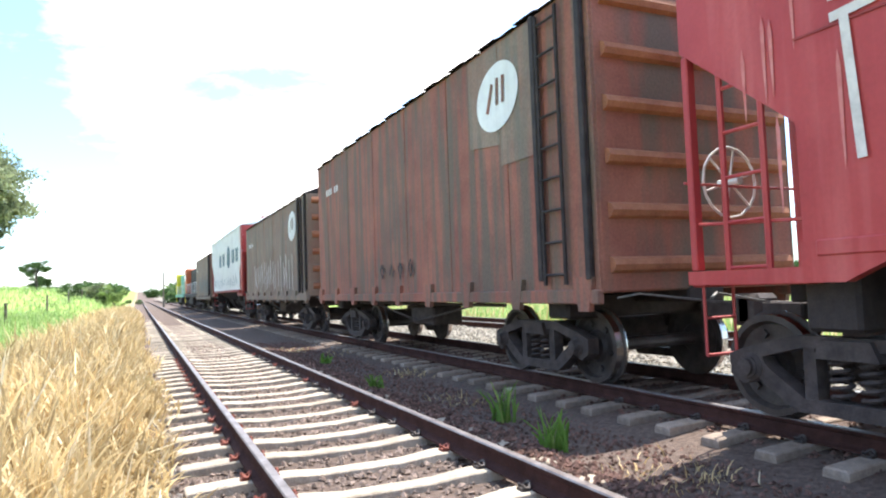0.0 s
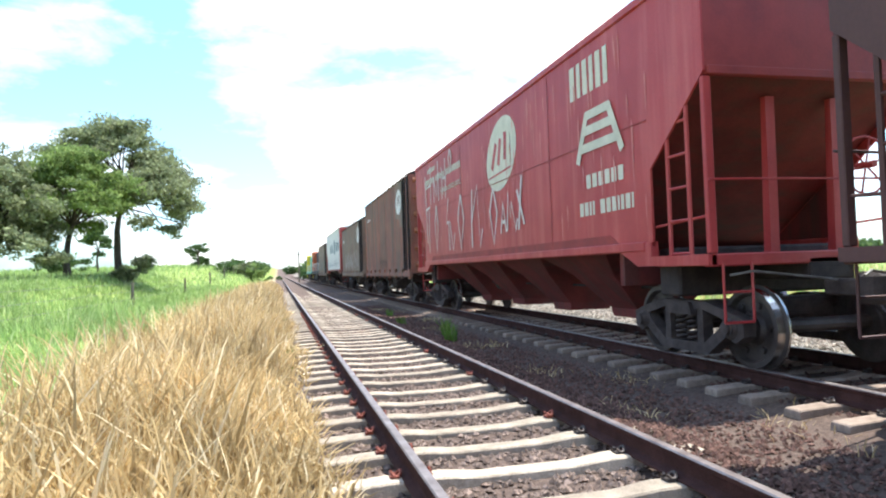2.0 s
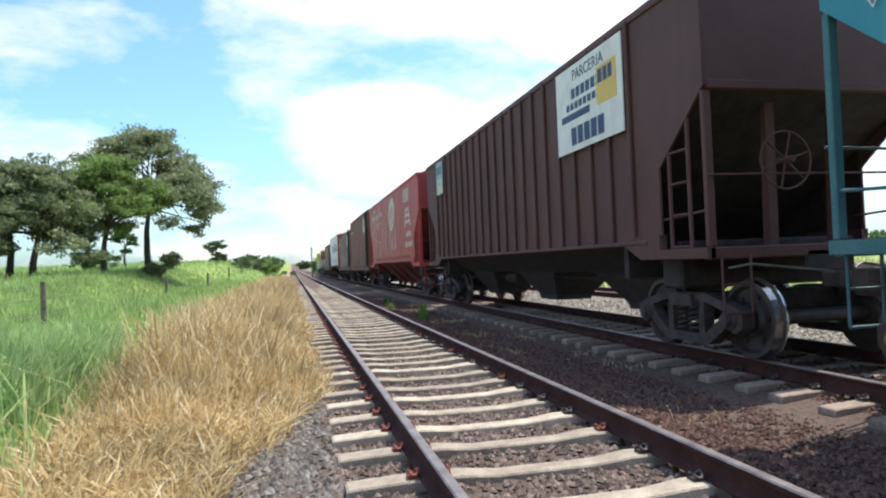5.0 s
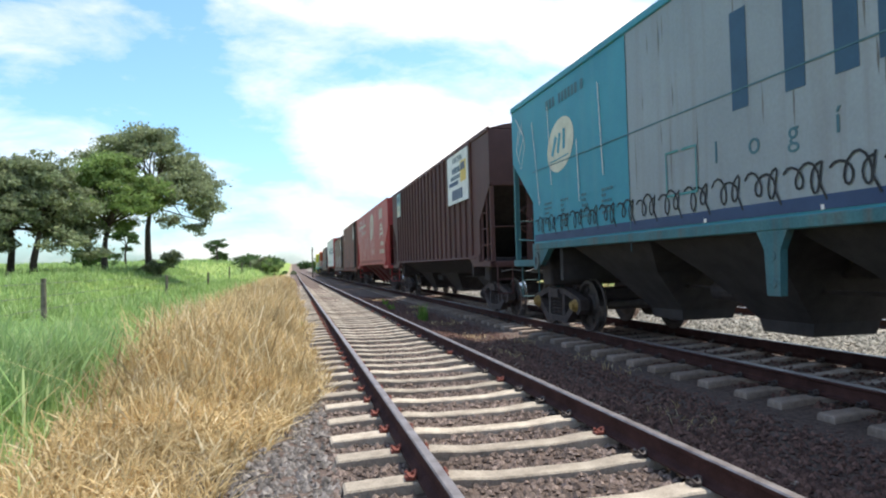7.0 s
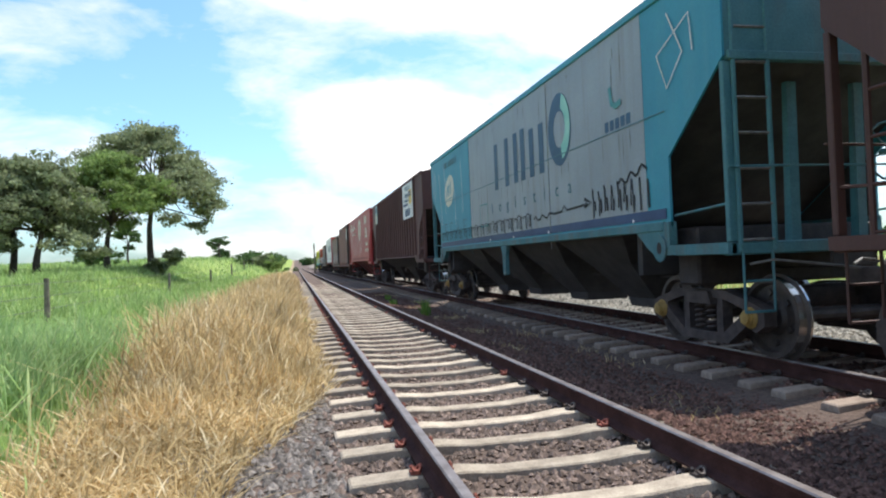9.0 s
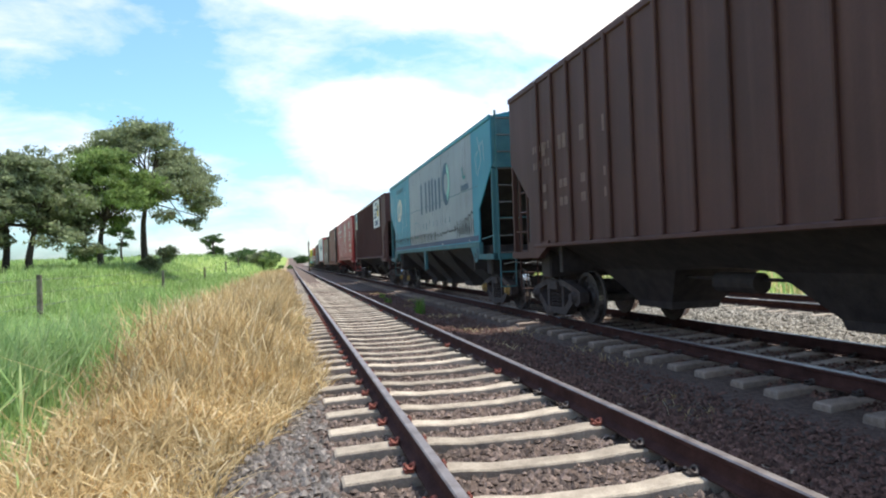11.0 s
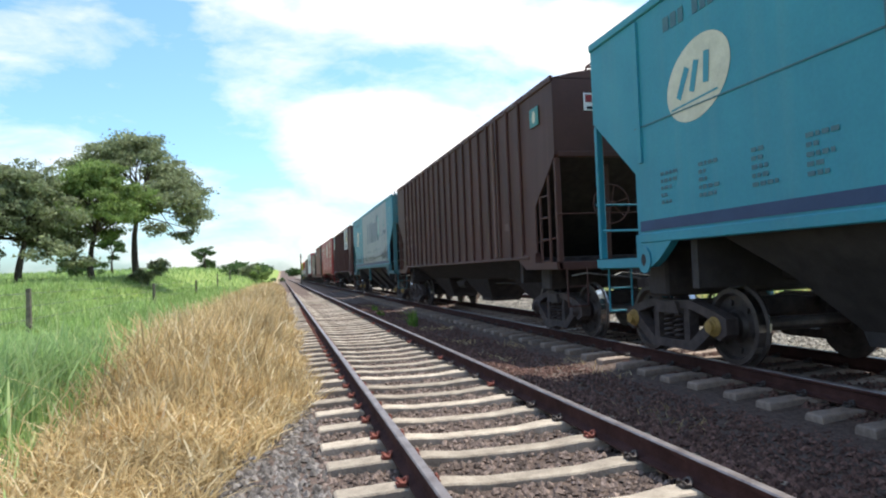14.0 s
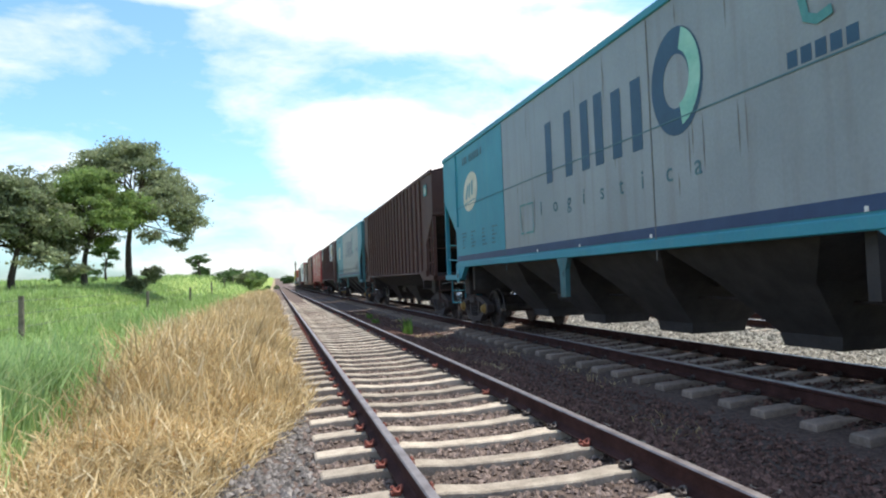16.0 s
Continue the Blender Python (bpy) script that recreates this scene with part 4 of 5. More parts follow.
def hopper(name, label, lead, paint, frame_paint, end_paint, under="dark_steel", length=15.3, top=4.42, ribs=0, rib_paint=None, ochre=False, bins=4, mid=1.42, side_ladder=True, inner=None, cut=1.12, slope_high=3.28, slope_low=2.38):
    """Covered hopper wagon: side plates with cut-back lower corners over sloped ends, hopper pockets, ribs, roof, ladders."""
    v = vehicle(name, label, "wagon", lead)
    L, low = length, 1.20
    # sloped-end body between the side plates
    bm = bmesh.new()
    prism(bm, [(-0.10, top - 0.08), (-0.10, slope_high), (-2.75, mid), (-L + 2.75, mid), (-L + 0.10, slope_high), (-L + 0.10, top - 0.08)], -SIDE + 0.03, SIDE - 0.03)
    # where inner is given, its darker colour holds the shade of the end recess
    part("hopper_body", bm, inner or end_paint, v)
    for y in (-0.02, -L + 0.02):
        bm = bmesh.new()
        box(bm, -SIDE + 0.02, SIDE - 0.02, y - 0.02, y + 0.02, slope_high, top - 0.03, 0.006)
        box(bm, -SIDE + 0.05, SIDE - 0.05, y - 0.05, y + 0.05, slope_high - 0.04, slope_high + 0.06, 0.01)
        part("end_plate", bm, end_paint, v)
    for s in (-1, 1):
        bm = bmesh.new()
        prism(bm, [(0, top), (0, slope_high), (-cut, slope_low), (-cut, mid), (-L + cut, mid), (-L + cut, slope_low), (-L, slope_high), (-L, top)], *sorted((s * (SIDE - 0.03), s * SIDE)))
        part("side_plate", bm, paint, v)
        bm = bmesh.new()
        box(bm, *sorted((s * (SIDE - 0.06), s * (SIDE + 0.05))), -L + 1.25, -1.25, mid - 0.05, mid + (0.012 if ribs else 0.07), 0.012)
        prism(bm, [(0, low - 0.02), (-1.45, low - 0.02), (-1.62, low + 0.06), (-1.95, mid - 0.02), (-1.95, mid + 0.06), (-cut, mid + 0.06), (-cut, low + 0.10), (0, low + 0.10)], *sorted((s * (SIDE - 0.07), s * (SIDE + 0.035))))
        prism(bm, [(-L, low - 0.02), (-L + 1.45, low - 0.02), (-L + 1.62, low + 0.06), (-L + 1.95, mid - 0.02), (-L + 1.95, mid + 0.06), (-L + cut, mid + 0.06), (-L + cut, low + 0.10), (-L, low + 0.10)], *sorted((s * (SIDE - 0.07), s * (SIDE + 0.035))))
        part("side_sill", bm, frame_paint, v)
        zc = slope_high + (mid - slope_high) * (cut - 0.1) / 2.65
        for a, b in ((0, -1), (-L, 1)):
            # added sheet over the plate's inner face; a dark inner colour paints its shade
            bm = bmesh.new()
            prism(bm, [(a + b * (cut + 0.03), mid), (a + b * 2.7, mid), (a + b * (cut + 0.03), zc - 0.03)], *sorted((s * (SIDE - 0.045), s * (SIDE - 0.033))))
            part("added_end_sheet", bm, inner or end_paint, v)
        bm = bmesh.new()
        box(bm, *sorted((s * (SIDE - 0.03), s * (SIDE + 0.03))), -L, 0, top - 0.09, top + 0.02, 0.012)
        part("top_rail", bm, paint, v)
        for y in (-0.04, -L + 0.04):
            bm = bmesh.new()
            box(bm, *sorted((s * (SIDE - 0.10), s * SIDE)), y - 0.035, y + 0.035, low + 0.105, slope_high - 0.05, 0.01)
            part("corner_post", bm, frame_paint, v)
        for k in range(ribs):
            y = -1.6 - (L - 3.2) * k / max(1, ribs - 1)
            bm = bmesh.new()
            box(bm, *sorted((s * (SIDE - 0.005), s * (SIDE + 0.055))), y - 0.04, y + 0.04, mid + 0.014, top - 0.04, 0.015)
            part("rib", bm, rib_paint or paint, v)
    bm = bmesh.new()
    n = 8
    prof = [(-SIDE + 2 * SIDE * i / n, top - 0.02 + 0.22 * (1 - (2 * i / n - 1) ** 2)) for i in range(n + 1)]
    a = [bm.verts.new((x, -L, z)) for x, z in prof]
    b = [bm.verts.new((x, 0, z)) for x, z in prof]
    for i in range(n):
        bm.faces.new((a[i], a[i + 1], b[i + 1], b[i]))
    bm.faces.new(a)
    bm.faces.new(b[::-1])
    part("roof", bm, paint, v)
    bm = bmesh.new()
    for i in range(9):
        y = -1.2 - i * (L - 2.4) / 8
        box(bm, -0.45, 0.45, y - 0.7, y + 0.7, top + 0.2, top + 0.27, 0.02)
    part("roof_hatch_row", bm, frame_paint, v)
    # pockets under the body
    step = 4.2 if bins == 3 else (L - 5.2) / bins
    shape = (((1.42, 2.1, mid - 0.01), (0.80, 2.1, 1.02), (0.72, 1.12, 0.95), (0.42, 0.52, 0.45), (0.40, 0.48, 0.34)) if bins == 3 else
             ((1.42, step * 0.5, mid - 0.01), (1.0, step * 0.29, 1.06), (0.44, 0.44, 0.48), (0.42, 0.40, 0.33)))
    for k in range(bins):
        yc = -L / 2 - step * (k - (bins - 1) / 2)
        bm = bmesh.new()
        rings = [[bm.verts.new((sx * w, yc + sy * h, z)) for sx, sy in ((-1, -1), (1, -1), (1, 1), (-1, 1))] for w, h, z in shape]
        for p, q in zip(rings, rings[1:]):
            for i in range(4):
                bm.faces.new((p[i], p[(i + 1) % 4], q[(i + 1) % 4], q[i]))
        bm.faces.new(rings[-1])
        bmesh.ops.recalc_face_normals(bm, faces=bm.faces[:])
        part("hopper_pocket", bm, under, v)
    underframe(v, L, sill=mid - 0.12)
    for y in (-2.12, -L + 2.12):
        bm = bmesh.new()
        prism(bm, [(y - 0.06, 0.92), (y + 0.06, 0.92), (y + 0.06, mid - 0.02), (y - 0.06, mid - 0.02)], -SIDE + 0.12, SIDE - 0.12)
        part("cross_bearer", bm, under, v)
    # ends: platform, cross beams, ladders, brake wheel
    for y, s in ((0, -1), (-L, 1)):
        bm = bmesh.new()
        box(bm, -SIDE, SIDE, *sorted((y, y + s * 0.14)), low - 0.04, low + 0.10, 0.015)
        box(bm, -SIDE + 0.05, SIDE - 0.05, *sorted((y + s * 0.14, y + s * 1.1)), low - 0.03, low + 0.02)
        part("end_platform", bm, frame_paint, v)
        bm = bmesh.new()
        for x in (-0.45, 0.45):
            prism(bm, [(y + s * 0.30, low), (y + s * 0.42, low), (y + s * 0.36, 3.1), (y + s * 0.28, 3.1)], x - 0.06, x + 0.06)
        part("end_stay", bm, frame_paint, v)
        bm = bmesh.new()
        pipe(bm, [(-SIDE + 0.05, y, 1.72), (-SIDE + 0.05, y + s * 1.1, 1.66)], 0.016, 5)
        pipe(bm, [(SIDE - 0.05, y, 1.72), (SIDE - 0.05, y + s * 1.1, 1.66)], 0.016, 5)
        pipe(bm, [(-SIDE, y - s * 0.02, 2.1), (-0.9, y - s * 0.06, 2.1), (0.9, y - s * 0.06, 2.1), (SIDE, y - s * 0.02, 2.1)], 0.014, 5)
        part("handrail", bm, frame_paint, v)
        if side_ladder:
            ladder(v, -SIDE + 0.03, y + s * (0.38 if s > 0 else 0.8), low, 3.0, 0.40, frame_paint, False)
        elif s > 0:
            ladder(v, -SIDE + 0.12, y, low, top + (0.12 if s > 0 else 0.0), 0.42, frame_paint, True)
        for x in (-SIDE + 0.14, SIDE - 0.5):
            bm = bmesh.new()
            pipe(bm, [(x, y, low), (x, y, 0.55), (x + 0.36, y, 0.55), (x + 0.36, y, low)], 0.016, 5)
            pipe(bm, [(x, y, 0.88), (x + 0.36, y, 0.88)], 0.014, 5)
            part("step", bm, frame_paint, v)
    bm = bmesh.new()
    for x in (-0.5, 0.0):
        pipe(bm, [(x, -L + 0.15, top + 0.1), (x, -L + 0.15, top + 0.42), (x, -L + 0.75, top + 0.42), (x, -L + 0.75, top + 0.1)], 0.02, 6)
    pipe(bm, [(-0.5, -L + 0.15, top + 0.42), (0.0, -L + 0.15, top + 0.42)], 0.02, 6)
    pipe(bm, [(-0.5, -L + 0.75, top + 0.42), (0.0, -L + 0.75, top + 0.42)], 0.02, 6)
    part("roof_rail", bm, frame_paint, v)
    brake_wheel(v, -0.55 if ribs else 0.5, -L - 0.06, 2.25, 0.33, frame_paint)
    bm = bmesh.new()
    tube(bm, (-0.5, -L * 0.5 + 1.6, 0.80), (-0.5, -L * 0.5 + 2.4, 0.80), 0.13, 0.13, 14)
    part("air_reservoir", bm, "dark_steel", v)
    bm = bmesh.new()
    pipe(bm, [(-0.45, -2.4, 0.84), (-0.45, -L + 2.4, 0.84)], 0.025, 6)
    part("brake_pipe", bm, "dark_steel", v)
    for y in (-1.15, -L + 1.15):
        bogie(v, y, ochre)
    return v


def side_paint(v, name, material, points, off=0.004):
    """A painted area on the near side plate, from a polygon in (y, z)."""
    bm = bmesh.new()
    bm.faces.new([bm.verts.new((-(SIDE + off), y, z)) for y, z in points])
    bmesh.ops.recalc_face_normals(bm, faces=bm.faces[:])
    return part(name, bm, material, v)


def seams(v, L, rows, cols, top, material):
    """Weld seams that cross the side plate."""
    bm = bmesh.new()
    for z in rows:
        plate(bm, -L + 1.15, -0.05 if z > 3.3 else -1.15, z - 0.008, z + 0.008, 0.009, thick=0.004)
    for y in cols:
        plate(bm, y - 0.008, y + 0.008, 1.35, top - 0.1, 0.009, thick=0.004)
    part("weld_seam", bm, material, v)


def oval_badge(v, y, z, r, ink):
    """Cream oval badge with slanting strokes in the wagon's own colour."""
    bm = bmesh.new()
    ellipse(bm, y, z, r * 1.02, r * 0.74, 0.006, tilt=-0.35)
    part("badge", bm, "cream", v)
    bm = bmesh.new()
    strokes(bm, [[(y + r * 0.60, z - r * 0.26), (y + r * 0.28, z + r * 0.28)], [(y + r * 0.16, z - r * 0.22), (y - r * 0.02, z + r * 0.34)], [(y - r * 0.28, z - r * 0.16), (y - r * 0.34, z + r * 0.42)]], r * 0.17, 0.008)
    strokes(bm, [[(y + r * 0.86, z - r * 0.44), (y - r * 0.62, z - r * 0.36)]], r * 0.04, 0.0085)
    part("badge_stroke", bm, ink, v)


def squiggle(rng, y0, y1, z0, z1, n):
    """Angular spray marks running back along the side: slashes, long lozenges and forks of uneven height."""
    out = []
    w = (y0 - y1) / n
    h = z1 - z0
    for i in range(n):
        y = y0 - (i + rng.uniform(-0.1, 0.1)) * w
        k = rng.randrange(4)
        j = [rng.uniform(-0.14, 0.14) * h for _ in range(5)]
        if k == 0:
            out += [[(y + w * 0.2, z1 + j[0]), (y + w * 0.05, (z0 + z1) / 2 + j[1]), (y + w * 0.1, z0 + j[2])], [(y - w * 0.2, z1 - h * 0.3 + j[3]), (y - w * 0.28, z0 + h * 0.15 + j[4])]]
        elif k == 1:
            out += [[(y, z1 + j[0]), (y + w * 0.22, z0 + h * 0.6), (y + w * 0.04, z0 + j[1]), (y - w * 0.2, z0 + h * 0.45 + j[2]), (y - w * 0.03, z1 - h * 0.1 + j[3])]]
        elif k == 2:
            out += [[(y + w * 0.25, z0 + h * 0.2 + j[0]), (y + w * 0.1, z1 + j[1]), (y - w * 0.12, z0 + j[2]), (y - w * 0.22, z0 + h * 0.5 + j[3])]]
        else:
            out += [[(y + w * 0.1, z1 + j[0]), (y, z0 + j[1])]]
    return out


def loops(y0, y1, z, h, n):
    """Looped scrawl in short runs."""
    lines = []
    w = (y0 - y1) / n
    for i in range(n):
        y = y0 - i * w
        lines.append([(y - w * (0.1 + 0.75 * t / 14) + w * 0.16 * math.cos(t), z + h * 0.34 * math.sin(t) * (1 - 0.25 * math.sin(i + t * 0.5))) for t in np.linspace(0.5, 14, 26)])
        lines.append([(y - w * 0.84, z + h * 0.35), (y - w * 0.78, z - h * 0.2), (y - w * 0.92, z - h * 0.6)])
    return lines


def blue_hopper(lead, old):
    label = "turquoise and grey covered hopper wagon with blue lettering" + (", scrawled over" if old else ", freshly painted")
    # pockets and inner ends take the near-black steel, shade painted in
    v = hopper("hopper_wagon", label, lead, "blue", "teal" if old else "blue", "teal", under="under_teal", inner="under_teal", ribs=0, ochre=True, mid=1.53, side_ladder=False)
    L, top = 15.3, 4.42
    side_paint(v, "grey_panel", "grey", [(-4.85, top - 0.09), (-4.85, 1.70), (-L + 1.65, 1.70), (-L + 1.65, top - 0.09)])
    bm = bmesh.new()
    plate(bm, -L + 1.2, -1.2, 1.63, 1.76, 0.005)
    part("stripe", bm, "navy", v)
    seams(v, L, (2.95,), (-4.85,), top, "faint")
    seams(v, L, (), (-10.3,), top, "grime")
    g = random.Random(17 if old else 23)
    for k in range(34 if old else 16):
        y, z, long = g.uniform(-13.5, -5.0), g.choice((2.94, 2.94, 4.3, g.uniform(2.2, 4.2))), g.uniform(0.2, 0.9)
        side_paint(v, "grime_run", "grime", [(y, z), (y - 0.018, z - long * 0.5), (y - 0.006, z - long), (y + 0.008, z - long * 0.6)], 0.0055 + 0.0004 * (k % 5))
    oval_badge(v, -2.5, 3.24, 0.58, "blue")
    bars(v, "stencil", "faint", -1.9, 3.95, [0.12, 0.12, 0.1, -0.1, 0.1, 0.1, 0.1, 0.1, 0.1, 0.1, -0.05, 0.1], 0.17, 0.035)
    fine = random.Random(9)
    for row in range(5):
        for y0 in (-1.7, -2.45, -3.3, -4.0):
            bars(v, "stencil", "faint", y0, 1.93 + 0.085 * row, [fine.uniform(0.04, 0.09) for _ in range(fine.choice((2, 3, 4)))], 0.042, 0.022)
    # large lettering: heavy stems and bows
    z, y, w, k = 2.72, -7.18, 0.25, 0.83
    for stem, high in ((0.0, 1.05), (-0.92, 1.05), (-1.62, 1.05), (-2.15, 1.05), (-2.76, 0.95), (-3.38, 0.95)):
        part("lettering_stem", strokes(bmesh.new(), [[(y + stem * k, z + 0.03), (y + stem * k, z + high)]], w, 0.008), "logo_blue", v)
    part("ring_mark", ellipse(bmesh.new(), y - 3.68, z + 0.66, 0.50, 0.62, 0.008, inner=0.5), "logo_blue", v)
    part("ring_crescent", ellipse(bmesh.new(), y - 3.68, z + 0.70, 0.46, 0.57, 0.011, inner=0.56, a0=1.9, a1=4.5), "green_ring", v)
    for k, letter in enumerate("log\u00edstica"):
        word(letter, 0.34, "faint", -6.72 - 0.55 * k, 2.26, v, 0.008)
    bm = bmesh.new()
    strokes(bm, [[(-5.78, 2.05), (-5.78, 2.52), (-6.05, 2.52)], [(-6.12, 2.52), (-6.4, 2.52), (-6.4, 2.0)], [(-5.78, 2.0), (-5.95, 2.0)], [(-6.05, 2.0), (-6.4, 2.0)]], 0.03, 0.016)
    part("stencil_frame", bm, "teal_text", v)
    bars(v, "small_lettering", "logo_blue", -12.55, 2.98, [0.12, 0.12, 0.12, 0.12, 0.12], 0.15, 0.04)
    bm = bmesh.new()
    strokes(bm, [[(-12.75, 3.6), (-12.8, 3.36), (-12.92, 3.3), (-13.08, 3.33)]], 0.09, 0.015)
    part("small_mark", bm, "teal_text", v)
    bars(v, "stencil_dot", "white", -6.5, 1.63, [0.05, -1.6, 0.04, -1.9, 0.05, -3.0, 0.04], 0.045, 0.02, 0.0125)
    for y in (-7.6,):
        bm = bmesh.new()
        prism(bm, [(y + 0.22, 1.5), (y + 0.11, 1.3), (y + 0.09, 0.86), (y - 0.09, 0.86), (y - 0.11, 1.3), (y - 0.22, 1.5)], -SIDE - 0.04, -SIDE + 0.04)
        tube(bm, (-SIDE - 0.05, y, 0.98), (-SIDE - 0.02, y, 0.98), 0.05, 0.05, 10)
        tube(bm, (-SIDE - 0.05, y, 1.24), (-SIDE - 0.02, y, 1.24), 0.05, 0.05, 10)
        part("jacking_bracket", bm, "teal", v)
    for y in (-1.32, -L + 1.32):
        bm = bmesh.new()
        prism(bm, [(y + 0.15 * math.cos(a), 1.27 + 0.17 * math.sin(a)) for a in np.linspace(0, math.tau, 13)[:-1]], -SIDE - 0.06, -SIDE - 0.036)
        tab = part("jacking_eye", bm, "teal" if old else "blue", v)
        bm = bmesh.new()
        ellipse(bm, y, 1.27, 0.055, 0.075, 0.062)
        part("eye_hole", bm, "black", tab)
    if old:
        scrawl(v, "scrawl_stroke", "black", loops(-1.2, -9.4, 1.93, 0.36, 15), 0.026, 0.010)
        scrawl(v, "scrawl_stroke", "black", [[(-9.45 - 0.115 * i, 1.93 + 0.004 * i + (0.05 * math.sin(i * 1.9) if i < 9 else 0.09 * (i == 13))) for i in range(21)]], 0.035, 0.010)
        scrawl(v, "scrawl_stroke", "black", [[(-11.75, 2.1), (-11.98, 2.03), (-11.75, 1.97), (-11.85, 2.03)]], 0.06, 0.011)
        scrawl(v, "scrawl_stroke", "black", squiggle(random.Random(4), -12.1, -13.9, 1.82, 2.2, 9), 0.045, 0.010)
        scrawl(v, "scrawl_stroke", "black", [[(-12.9 - 0.06 * i, 2.2 + 0.05 * math.sin(i * 1.3) + 0.012 * i) for i in range(14)]], 0.04, 0.012)
        scrawl(v, "scrawl_stroke", "chalk", [[(-0.45, 3.9), (-0.3, 3.5), (-0.55, 3.1), (-0.8, 3.5), (-0.62, 4.0), (-0.4, 3.6)], [(-14.3, 4.1), (-14.6, 3.55), (-14.25, 3.2), (-14.05, 3.65), (-14.75, 3.95), (-14.8, 3.5)], [(-1.2, 3.9), (-1.35, 3.2), (-1.5, 2.3)], [(-2.0, 4.0), (-2.1, 2.6)], [(-3.2, 3.2), (-3.25, 2.2)], [(-4.0, 3.9), (-4.1, 2.5)], [(-0.3, 4.15), (-0.75, 3.7), (-0.4, 3.3)]], 0.024, 0.02)
    else:
        bm = bmesh.new()
        box(bm, -SIDE - 0.03, -SIDE, -1.32, -1.24, 2.5, 4.3)
        part("rib", bm, "blue", v)
    return v


def ribbed_hopper(lead, sign):
    # inner ends are black instead of brown: the recess's shade painted in
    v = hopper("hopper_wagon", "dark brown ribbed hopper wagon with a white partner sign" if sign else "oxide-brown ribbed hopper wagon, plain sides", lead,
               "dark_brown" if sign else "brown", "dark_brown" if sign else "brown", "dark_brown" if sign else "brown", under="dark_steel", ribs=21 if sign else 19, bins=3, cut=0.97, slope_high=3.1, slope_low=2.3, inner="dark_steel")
    L = 15.3
    if sign:
        bm = bmesh.new()
        plate(bm, -13.65, -11.4, 2.93, 4.28, 0.06, thick=0.02)
        board = part("sign_board", bm, "white", v, "white sign board with blue lettering bars")
        word("PARCERIA", 0.24, "logo_blue", -12.05, 4.03, v, 0.083)
        for y, z, ws, h, m in ((-12.0, 3.75, [0.14] * 6, 0.16, "logo_blue"), (-11.8, 3.58, [0.12] * 9, 0.11, "logo_blue"), (-11.6, 3.42, [1.05], 0.11, "navy"), (-11.95, 3.02, [0.20, 0.2, 0.2, 0.2, 0.2], 0.28, "navy")):
            bars(v, "lettering_bar", m, y, z, ws, h, 0.035, 0.082)
        bm = bmesh.new()
        plate(bm, -13.5, -12.9, 3.45, 4.0, 0.082, thick=0.004)
        part("emblem", bm, "mustard", v)
        bars(v, "lettering_bar", "navy", -12.95, 3.75, [0.14, 0.12, 0.12], 0.2, 0.03, 0.088)
        bm = bmesh.new()
        plate(bm, -2.62, -1.78, 3.32, 4.3, 0.06, thick=0.012)
        part("small_sign", bm, "sign_blue", v, "small faded blue and cream sign")
        part("sign_band", plate(bmesh.new(), -2.6, -1.8, 3.34, 3.78, 0.073, thick=0.003), "cream", v)
        part("sign_stroke", strokes(bmesh.new(), [[(-1.9, 3.5), (-2.1, 3.66), (-2.3, 3.58), (-2.5, 3.64)]], 0.05, 0.079), "sign_blue", v)
        bars(v, "lettering_bar", "logo_blue", -1.88, 3.92, [0.11, 0.11, 0.11, 0.11], 0.24, 0.05, 0.073)
    else:
        bm = bmesh.new()
        plate(bm, -14.72, -14.32, 3.74, 4.07, 0.02, thick=0.01)
        part("small_sign", bm, "teal_text", v, "small green sign with a pale dot")
        part("sign_dot", ellipse(bmesh.new(), -14.52, 3.9, 0.08, 0.11, 0.034), "cream", v)
        bm = bmesh.new()
        plate(bm, -13.05, -12.7, 1.98, 2.12, 0.02, thick=0.01)
        part("small_plate", bm, "strip", v)
        for z in (2.05, 2.35, 3.0):
            bars(v, "stencil", "dust_text", -1.75, z, [0.16, -0.5, 0.14, 0.14, -0.45, 0.16, 0.1, -0.4, 0.16], 0.14 if z < 3 else 0.24, 0.04, 0.016)
        # one rib in lighter brown: the highlight along it is put into the colour
        bm = bmesh.new()
        box(bm, -SIDE - 0.06, -SIDE - 0.002, -L + 3.12, -L + 3.24, 1.45, 4.33, 0.02)
        part("highlight_rib", bm, "strip", v, "rib in lighter brown, its highlight painted in")
        bm = bmesh.new()
        box(bm, -0.95, -0.25, -L - 0.012, -L - 0.002, 3.85, 4.15)
        part("small_sign", bm, "white", v, "white sign on the end plate")
        for x0, x1, z0, z1, m in ((-0.92, -0.8, 3.99, 4.12, "dark_red"), (-0.76, -0.3, 4.04, 4.11, "faint"), (-0.76, -0.36, 3.95, 4.01, "faint"), (-0.9, -0.3, 3.87, 3.92, "black")):
            part("lettering_bar", box(bmesh.new(), x0, x1, -L - 0.018, -L - 0.013, z0, z1), m, v)
    for z in (3.1, 2.8):
        bars(v, "stencil", "dust_text", -1.3, z, [0.09, 0.09, 0.09, -0.1, 0.09, 0.09], 0.13, 0.05, 0.016)
    return v


